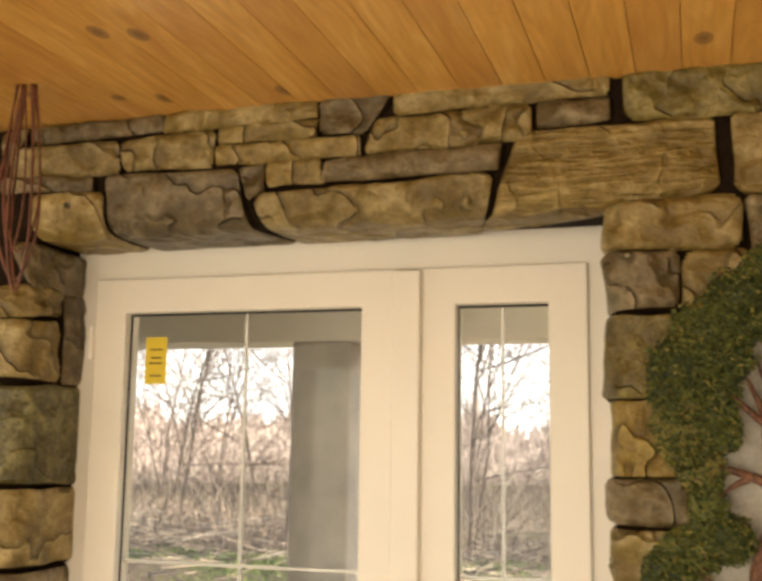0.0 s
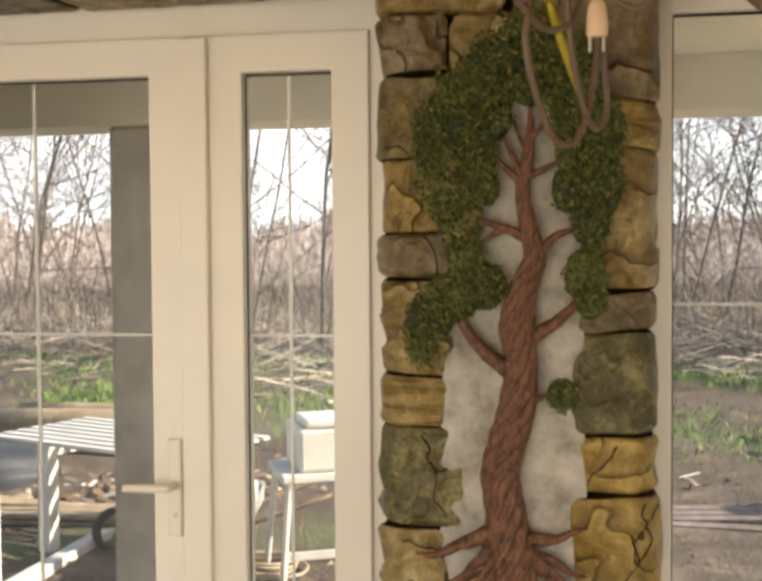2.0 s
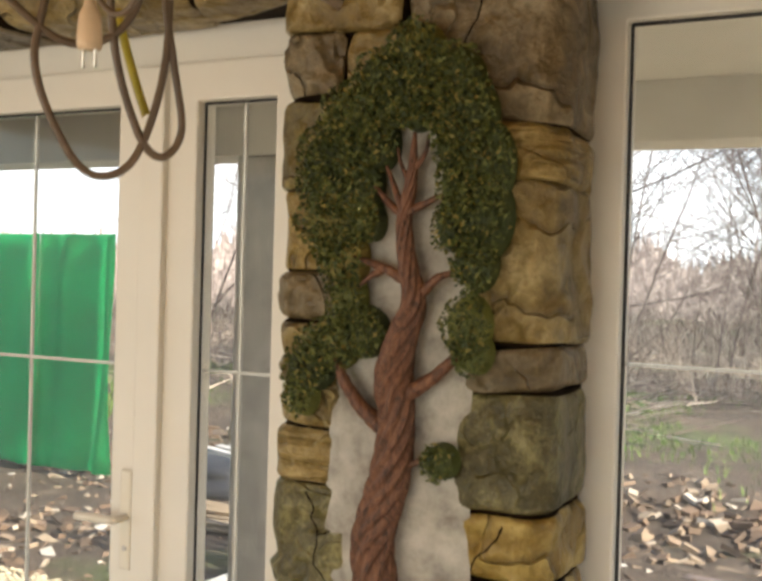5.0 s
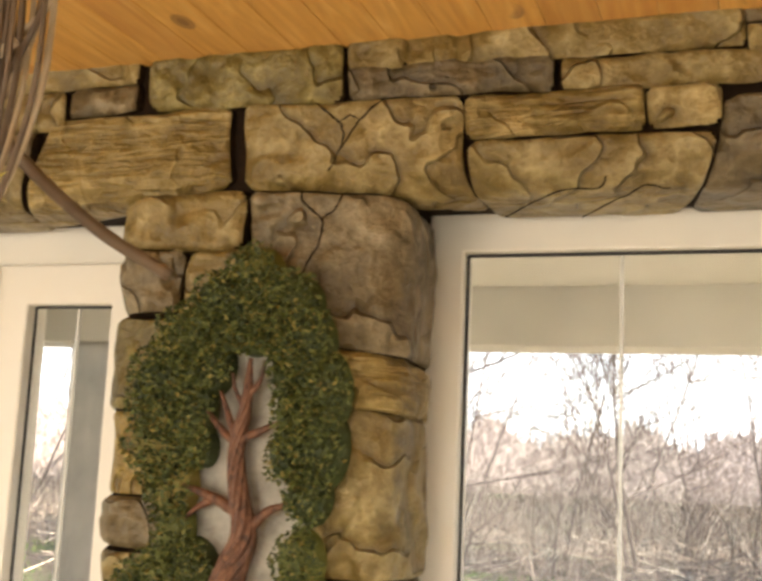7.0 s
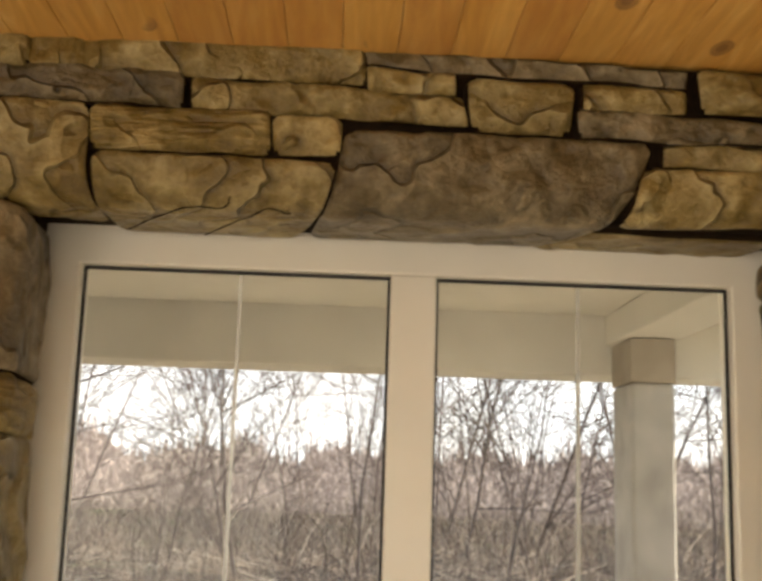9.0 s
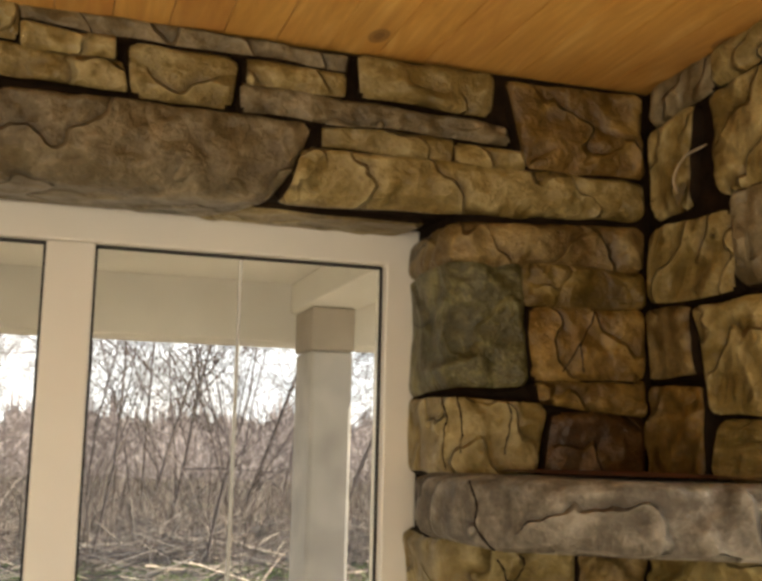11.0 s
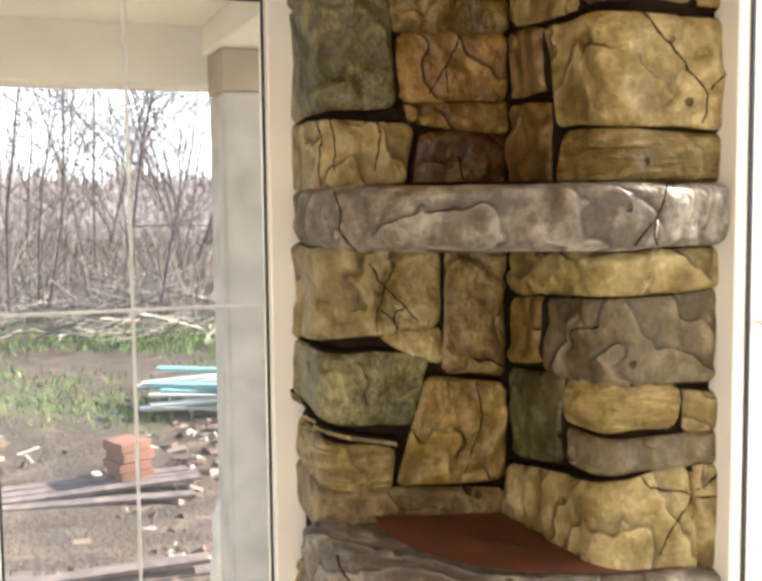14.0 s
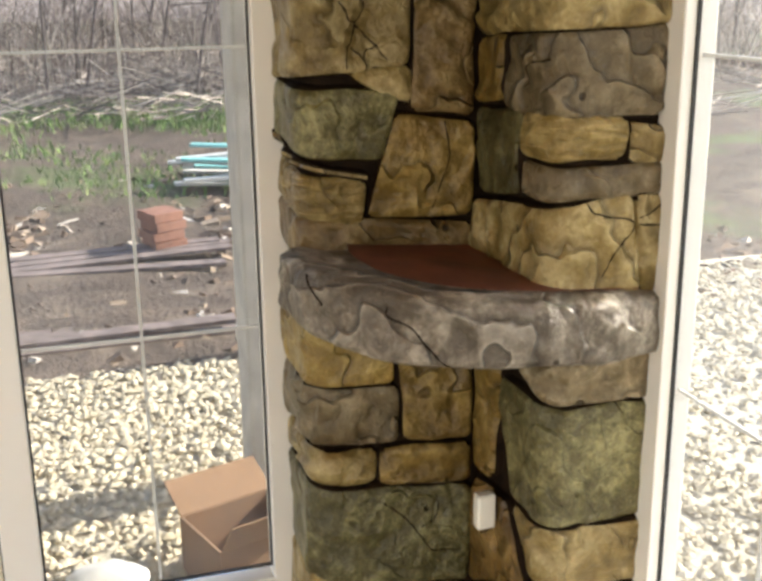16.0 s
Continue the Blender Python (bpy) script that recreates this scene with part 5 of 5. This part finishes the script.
def bare_tree(seed, tall, thick):
    """A leafless tree: trunk and many forking twigs."""
    rng = random.Random(seed)
    t = empty("bare_tree", (0, 0, 0), "leafless grey-brown tree with fine bare twigs", "tree", "trees of the thicket")
    trunk, twigs = bmesh.new(), bmesh.new()

    def grow(bm, p, d, length, r, depth):
        pts = [p]
        dd = d.copy()
        steps = 4
        for i in range(steps):
            dd = (dd + Vector((rng.uniform(-1, 1), rng.uniform(-1, 1), rng.uniform(-0.3, 0.6))) * 0.16).normalized()
            pts.append(pts[-1] + dd * length / steps)
        radii = [r * (1 - 0.55 * i / steps) for i in range(steps + 1)]
        tube(bm, pts, radii, 6 if depth == 0 else (4 if depth == 1 else 3), caps=False)
        if depth < 3:
            for k in range((9, 6, 5)[depth]):
                f = rng.uniform(0.12, 1.0)
                i = min(steps - 1, int(f * steps))
                q = pts[i].lerp(pts[i + 1], f * steps - i)
                side = Vector((rng.uniform(-1, 1), rng.uniform(-1, 1), rng.uniform(-0.15, 0.75))).normalized()
                grow(twigs, q, (dd * 0.35 + side).normalized(), length * rng.uniform(0.35, 0.6), max(0.0038, r * 0.45), depth + 1)
    grow(trunk, Vector((0, 0, -0.1)), Vector((rng.uniform(-0.12, 0.12), rng.uniform(-0.1, 0.1), 1)).normalized(), tall, thick, 0)
    part("trunk", trunk, TWIG, t, "", True)
    part("crown", twigs, TWIG, t, "bare forking twigs")
    return t


rng = random.Random(21)
kinds = [bare_tree(100 + k, rng.uniform(3.5, 6.0), rng.uniform(0.014, 0.030)) for k in range(7)]
for k, t in enumerate(kinds):
    t.location = (-6 + 2.4 * k + rng.uniform(-0.6, 0.6), rng.uniform(14.0, 17.0), rise(15))
for k in range(95):
    y = rng.uniform(14.5, 34)
    x = rng.uniform(-0.75, 0.75) * y + rng.uniform(-1.5, 1.5)
    s = rng.uniform(0.75, 1.0 + 0.03 * y)
    c = copy_thing(kinds[k % 7], pose(x, y, rise(y), rng.uniform(-13, 13), rng.uniform(-13, 13), rng.uniform(0, 360)))
    c.scale = (s, s, s)


def shrub(rng, p):
    """One long thin arching rod."""
    h = rng.uniform(0.5, 1.2) + 1.3 * rng.random() ** 3
    a = rng.uniform(0, 6.28)
    lean = rng.uniform(0.2, 1.5) * h
    w = rng.uniform(0.005, 0.013)
    vs, fs = [], []
    for i in range(5):
        f = i / 4
        x, y, z = p[0] + math.cos(a) * lean * f * f, p[1] + math.sin(a) * lean * f * f, p[2] + h * f * (1 - 0.2 * f)
        r = w * (1 - 0.7 * f)
        vs += [(x - r, y, z), (x + r, y, z), (x, y + r * 1.6, z)]
    for i in range(4):
        o = 3 * i
        for q in range(3):
            fs.append((o + q, o + (q + 1) % 3, o + 3 + (q + 1) % 3, o + 3 + q))
    return vs, fs


scatter("thicket", SCRUB, 7000, 31, in_clumps(-26, 26, 14.8, 37), shrub, "dense leafless undergrowth of thin rods", "undergrowth")


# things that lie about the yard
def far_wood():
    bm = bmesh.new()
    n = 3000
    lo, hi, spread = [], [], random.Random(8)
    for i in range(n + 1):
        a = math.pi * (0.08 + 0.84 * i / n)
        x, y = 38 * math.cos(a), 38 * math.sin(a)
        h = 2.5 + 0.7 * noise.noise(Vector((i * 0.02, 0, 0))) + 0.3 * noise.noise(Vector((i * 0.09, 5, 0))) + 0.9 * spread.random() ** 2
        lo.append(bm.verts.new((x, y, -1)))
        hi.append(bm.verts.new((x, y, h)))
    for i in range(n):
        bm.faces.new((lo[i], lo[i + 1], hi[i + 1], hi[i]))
    return tagged(finish(bm, "backdrop", DISTANCE), "self-lit line of distant leafless woods, haze in its colour", "woods", kind="structure")


k = Mat("glowing_woods", 1.0)
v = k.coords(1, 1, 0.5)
# pale tones put distance haze into the colour of the woods
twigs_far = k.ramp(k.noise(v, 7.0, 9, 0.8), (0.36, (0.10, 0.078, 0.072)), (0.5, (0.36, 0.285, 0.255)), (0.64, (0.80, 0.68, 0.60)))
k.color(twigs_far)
# the same colour glows, in place of daylight on the backdrop
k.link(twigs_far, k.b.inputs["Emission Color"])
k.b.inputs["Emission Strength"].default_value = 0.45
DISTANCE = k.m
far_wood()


def bright_sky():
    """The washed-out sky low over the woods."""
    k = Mat("hazy_sky", 1.0)
    v = k.coords()
    k.color((0.0, 0.0, 0.0))
    k.link(k.ramp(k.noise(v, 0.02, 3), (0.3, (0.78, 0.88, 1.0)), (0.7, (0.97, 0.99, 1.0))), k.b.inputs["Emission Color"])
    k.b.inputs["Emission Strength"].default_value = 1.2
    bm = bmesh.new()
    prev = None
    for i in range(61):
        a = math.pi * (0.02 + 0.96 * i / 60)
        pair = [bm.verts.new((290 * math.cos(a), 290 * math.sin(a), z)) for z in (-8, 100)]
        if prev:
            bm.faces.new((prev[0], pair[0], pair[1], prev[1]))
        prev = pair
    return tagged(finish(bm, "sky_backdrop", k.m), "pale overexposed hazy sky", "sky", kind="structure")


bright_sky()


def green_fence():
    f = empty("green_fence", (-7.0, 8.0, -0.2), "bright green sheeting hung in folds along the yard's edge", "fence")
    for k in range(4):
        bm = bmesh.new()
        rows = []
        for j in range(15):
            row = []
            for i in range(25):
                x = -1.6 + 0.81 * (k + i / 24)
                q = Vector((x * 2.2, j * 0.10, k * 0.0))
                y = 0.05 * math.sin(x * 15 + 2.5 * noise.noise(q)) + 0.10 * noise.noise(q * 0.8) + 0.004 * k
                z = 0.06 + 0.10 * noise.noise(Vector((x * 3, 0, 8))) * (1 - j / 14) + 2.10 * j / 14
                row.append(bm.verts.new((x, y, z)))
            rows.append(row)
        for a, b in zip(rows, rows[1:]):
            for i in range(24):
                bm.faces.new((a[i], a[i + 1], b[i + 1], b[i]))
        bmesh.ops.solidify(bm, geom=bm.faces, thickness=0.003)
        part("sheet", bm, TARP, f, "", True)
    for k in range(3):
        bm = bmesh.new()
        tube(bm, [(-1.55 + 1.58 * k, 0.14, 0.0), (-1.55 + 1.58 * k, 0.14, 2.2)], 0.03, 8)
        part("post", bm, LOG, f, "thin timber post")
    return f


green_fence()


def garden_table(x, y, turn):
    t = empty("garden_table", (x, y, -0.24), "white slatted outdoor table with thick open legs", "table")
    for k in range(8):
        part("slat", boxes((-0.8, 0.8, -0.40 + 0.11 * k - 0.03, -0.40 + 0.11 * k + 0.03, 0.70, 0.725), bevel=0.004), PAINTED, t)
    for sx in (-0.33, 0.62):
        for sy in (-0.36, 0.33):
            part("leg", boxes((sx - 0.05, sx + 0.05, sy - 0.04, sy + 0.04, 0.0, 0.70), bevel=0.004), PAINTED, t)
        part("bearer", boxes((sx - 0.03, sx + 0.03, -0.318, 0.288, 0.62, 0.698)), PAINTED, t)
    t.matrix_basis = pose(x, y, -0.24, 0, 0, turn)
    return t


def trestle():
    w = empty("trestle", (-2.72, 5.9, -0.24), "low white timber frame of a ground beam with short posts", "trestle")
    part("ground_beam", boxes((-0.05, 0.05, -0.75, 0.95, 0.0, 0.10), bevel=0.006), PAINTED, w)
    for y in (-0.5, -0.36):
        part("post", boxes((-0.045, 0.045, y - 0.04, y + 0.04, 0.101, 0.62), bevel=0.005), PAINTED, w)
    w.matrix_basis = pose(-2.72, 5.9, -0.245, 0, 0, -2)
    return w


def wheelbarrow():
    w = empty("wheelbarrow", (-1.95, 6.75, -0.24), "grey metal wheelbarrow heaped with white rubble", "wheelbarrow")
    bm = bmesh.new()
    low = [(-0.24, -0.18, 0.16), (0.22, -0.20, 0.16), (0.22, 0.20, 0.16), (-0.24, 0.18, 0.16)]
    top = [(-0.42, -0.28, 0.40), (0.34, -0.30, 0.38), (0.34, 0.30, 0.38), (-0.42, 0.28, 0.40)]
    a, b = [bm.verts.new(p) for p in low], [bm.verts.new(p) for p in top]
    bm.faces.new(a[::-1])
    for k in range(4):
        bm.faces.new((a[k], a[(k + 1) % 4], b[(k + 1) % 4], b[k]))
    bmesh.ops.bevel(bm, geom=[e for e in bm.edges if not e.is_boundary], offset=0.04, segments=3, affect="EDGES")
    bmesh.ops.solidify(bm, geom=bm.faces, thickness=0.006)
    part("tub", bm, COLUMN, w, "dull grey tub", True)
    bm = bmesh.new()
    r = random.Random(6)
    for _ in range(26):
        x, y, q = r.uniform(-0.28, 0.24), r.uniform(-0.18, 0.18), r.uniform(0.03, 0.07)
        box(bm, x - q, x + q, y - q, y + q, 0.30, 0.38 + r.uniform(0.0, 0.08), bevel=0.012, seg=1)
    part("load", bm, PAINTED, w, "white broken rubble")
    for sy in (-0.2, 0.2):
        bm = bmesh.new()
        limb(bm, [(-0.55, sy * 0.4, 0.14, 0.014), (0.0, sy, 0.17, 0.014), (0.35, sy * 1.2, 0.26, 0.014), (0.75, sy * 1.3, 0.40, 0.014)], 8, 4)
        part("handle", bm, LOG, w, "", True)
        bm = bmesh.new()
        limb(bm, [(0.15, sy, 0.18, 0.012), (0.24, sy * 1.1, 0.0, 0.012)], 8, 2)
        part("leg", bm, COLUMN, w)
    bm = bmesh.new()
    ring = [(-0.56 + 0.13 * math.cos(a), 0.0, 0.15 + 0.13 * math.sin(a)) for a in [6.2832 * k / 20 for k in range(21)]]
    tube(bm, ring, 0.028, 8)
    part("wheel", bm, RUBBER, w, "black rubber wheel", True)
    w.matrix_basis = pose(-1.95, 6.75, -0.24, 0, 0, 15)
    return w


def hose_coil():
    w = empty("hose_coil", (-1.5, 6.35, -0.22), "coil of pale hose lying on the earth", "hose")
    r = random.Random(2)
    for k in range(4):
        bm = bmesh.new()
        ra, dx, dy = 0.24 - 0.025 * k, r.uniform(-0.02, 0.02), r.uniform(-0.02, 0.02)
        tube(bm, [(dx + ra * math.cos(a), dy + ra * 0.8 * math.sin(a), 0.012 + 0.021 * k + 0.006 * math.sin(3 * a)) for a in [6.2832 * q / 36 for q in range(37)]], 0.010, 8)
        part("hose_turn", bm, CABLE_PALE, w, "", True)
    w.location = (-1.5, 6.35, -0.215)
    return w


trestle()
wheelbarrow()
hose_coil()


def work_stand(x, y, turn):
    w = empty("work_stand", (x, y, -0.24), "white painted work stand with a box on its open legs", "stand")
    part("top", boxes((-0.3, 0.3, -0.25, 0.25, 0.62, 0.66), bevel=0.006), PAINTED, w)
    part("drawer_box", boxes((-0.2, 0.22, -0.2, 0.2, 0.662, 0.90), bevel=0.02), PAINTED, w, "white boxy housing")
    part("lid", boxes((-0.16, 0.10, -0.2, 0.14, 0.902, 0.95), bevel=0.015), PAINTED, w)
    for sx in (-0.26, 0.26):
        for sy in (-0.21, 0.21):
            bm = bmesh.new()
            limb(bm, [(sx, sy, 0.62, 0.02), (sx * 1.2, sy * 1.2, 0.0, 0.018)], 8, 2)
            part("leg", bm, PAINTED, w)
    part("cross_rail", boxes((-0.29, 0.29, -0.235, -0.21, 0.2, 0.24)), PAINTED, w)
    w.matrix_basis = pose(x, y, -0.24, 0, 0, turn)
    return w


work_stand(-1.10, 6.3, 25)
garden_table(-2.47, 6.75, -22)


def carton():
    c = empty("cardboard_box", (1.6, 3.62, -0.21), "open brown cardboard box with raised flaps", "box")
    a = boxes((-0.17, 0.17, -0.14, -0.132, 0, 0.2), (-0.17, 0.17, 0.132, 0.14, 0, 0.2), (-0.17, -0.162, -0.132, 0.132, 0, 0.2), (0.162, 0.17, -0.132, 0.132, 0, 0.2), (-0.17, 0.17, -0.14, 0.14, 0, 0.006))
    part("box_body", a, CARTON, c)
    for y, ang in ((-0.14, 35), (0.14, -60)):
        f = part("flap", boxes((-0.165, 0.165, -0.002, 0.002, 0.0, 0.14)), CARTON, c)
        f.matrix_basis = pose(0, y, 0.2, ang, 0, 0)
    c.matrix_basis = pose(1.62, 3.58, -0.20, 0, 0, 18)
    return c


carton()


def brick_stack():
    s = empty("brick_stack", (1.8, 7.2, -0.2), "small stack of red bricks on the earth", "bricks")
    for lev in range(5):
        for k in range(2):
            ob = part("brick", boxes((-0.12, 0.12, -0.06, 0.06, 0, 0.064), bevel=0.004), BRICK, s)
            ob.matrix_basis = pose(0.02 * (lev % 2), 0.13 * k, 0.068 * lev, 0, 0, 4 * (lev - 1))
    s.matrix_basis = pose(1.84, 7.9, -0.225, 0, 0, 18)
    return s


brick_stack()


def planks(name, x, y, count, label, seed, mat, length, other=None):
    p = empty(name, (x, y, rise(y)), label, "planks")
    r = random.Random(seed)
    for k in range(count):
        ob = part("plank", boxes((-length / 2, length / 2, -0.06, 0.06, 0, 0.025), bevel=0.003), other if other and k % 3 == 2 else mat, p)
        ob.matrix_basis = pose(r.uniform(-0.1, 0.1), 0.13 * (k % 4), 0.03 + 0.027 * (k // 4) + (0.022 if other else 0.004) * k, 0, r.uniform(-5, 5) if other else r.uniform(-2, 2), r.uniform(-28, 12) if other else r.uniform(-9, 9))
    return p


planks("plank_pile", 2.85, 9.55, 12, "pile of white and turquoise boards on the grass", 2, PAINTED, 1.3, TURQUOISE)
planks("plank_pile", 0.9, 7.6, 4, "long dark timbers lying on bare earth", 9, TWIG, 2.6)
planks("plank_pile", 0.6, 6.1, 3, "dark timbers along the gravel edge", 12, TWIG, 3.0)
planks("plank_pile", -3.3, 7.2, 7, "low pile of pale boards on bare earth", 5, LOG, 2.4)


def log_pile(x, y, seed):
    p = empty("log_pile", (x, y, rise(y) + 0.06), "heap of cut logs lying on the earth", "logs")
    r = random.Random(seed)
    for k in range(7):
        bm = bmesh.new()
        rad = r.uniform(0.07, 0.12)
        tube(bm, [(-0.9, 0, 0), (-0.3, 0.02, 0.01), (0.4, -0.01, 0), (0.9, 0.02, 0)], [rad, rad * 0.95, rad, rad * 0.9], 10)
        ob = part("log", bm, LOG, p, "", True)
        ob.matrix_basis = pose(r.uniform(-0.2, 0.2), 0.24 * (k % 4) + 0.1 * (k // 4), 0.06 + 0.19 * (k // 4), 0, 0, r.uniform(-6, 6))
    return p


log_pile(-3.9, 9.0, 3)


def sack(x, y, z, wide, tall, label, seed, name="sack", mat=PAINTED):
    """A slumped soft sack: a lathe shape pushed about by noise."""
    bm = bmesh.new()
    rows = []
    for j in range(13):
        t = j / 12
        r = wide / 2 * (math.sqrt(max(0.0, 1 - (2 * t - 1) ** 6)) * (1 - 0.35 * t) + 0.02)
        row = []
        for k in range(20):
            a = 6.2832 * k / 20
            q = Vector((math.cos(a) * 1.5 + seed, math.sin(a) * 1.5, t * 3))
            rr = r * (1 + 0.28 * noise.noise(q) + 0.1 * noise.noise(q * 3))
            row.append(bm.verts.new((rr * math.cos(a), rr * 0.75 * math.sin(a), tall * t)))
        rows.append(row)
    for p, q in zip(rows, rows[1:]):
        for k in range(20):
            bm.faces.new((p[k], p[(k + 1) % 20], q[(k + 1) % 20], q[k]))
    bm.faces.new(rows[0][::-1])
    bm.faces.new(rows[-1])
    ob = finish(bm, name, mat, None, True)
    ob.location = (x, y, z)
    return tagged(ob, label, name.replace("_", " "))


sack(2.08, 5.72, -0.245, 0.26, 0.56, "white plastic sack standing on the gravel edge", 1.0)
sack(1.17, 3.49, -0.225, 0.30, 0.19, "crumpled white bag lying on the gravel", 4.0)
sack(-4.35, 8.3, -0.26, 1.3, 0.36, "dark tarpaulin heap lying on the bare earth", 7.0, "tarpaulin", plain("dark_tarpaulin", (0.03, 0.032, 0.04), 0.6, var=0.4))
bm = bmesh.new()
s = spline([(0.985, 3.32, -0.21), (0.985, 3.30, 0.05), (0.975, 3.30, 0.16), (0.955, 3.31, 0.19), (0.935, 3.33, 0.15)], 8)
tube(bm, s, 0.012, 10)
tagged(finish(bm, "hose_end", plain("lime_hose", (0.45, 0.5, 0.08), 0.5), None, True), "yellow-green hose end standing in the gravel", "hose")


# rubbish and split wood strewn over the bare earth
def rubbish(rng, p):
    a, b, c = rng.uniform(0.02, 0.10), rng.uniform(0.012, 0.05), rng.uniform(0.006, 0.03)
    m = Euler((rng.uniform(-0.5, 0.5), rng.uniform(-0.5, 0.5), rng.uniform(0, 6.28))).to_matrix()
    vs = [Vector(p) + m @ Vector((sx * a, sy * b, sz * c)) for sx in (-1, 1) for sy in (-1, 1) for sz in (-1, 1)]
    return vs, [(0, 1, 3, 2), (4, 6, 7, 5), (0, 4, 5, 1), (2, 3, 7, 6), (0, 2, 6, 4), (1, 5, 7, 3)]


SCRAP = random_ramp("scrap_mix", 0.9, (0.0, (0.05, 0.035, 0.025)), (0.5, (0.20, 0.13, 0.085)), (0.85, (0.34, 0.26, 0.18)), (1.0, (0.62, 0.57, 0.50)))
scatter("rubble", SCRAP, 240, 79, in_band(0.3, 2.0, 6.3, 7.0), rubbish, "heap of pale rubble and offcuts on the earth", "rubble")
scatter("scrap", SCRAP, 3600, 77, in_band(-7, 6, 5.7, 10.5), rubbish, "scattered wood offcuts and rubbish on dark earth", "scrap")


def branch_heap(rng, p):
    """A fallen branch lying nearly flat."""
    l, a = rng.uniform(0.25, 1.2), rng.uniform(0, 6.28)
    up = rng.uniform(-0.05, 0.35)
    r = rng.uniform(0.004, 0.014)
    d = Vector((math.cos(a), math.sin(a), up)).normalized()
    n = Vector((-math.sin(a), math.cos(a), 0))
    b = Vector(p) + Vector((0, 0, 0.03))
    e = b + d * l
    vs = [b + n * r, b - n * r, b + Vector((0, 0, r * 1.7)), e + n * r * 0.5, e - n * r * 0.5, e + Vector((0, 0, r))]
    return vs, [(0, 1, 4, 3), (1, 2, 5, 4), (2, 0, 3, 5)]


scatter("brushwood", SCRUB, 5200, 78, in_clumps(-12, 12, 11.5, 21), branch_heap, "tangled fallen branches and brushwood", "brushwood")
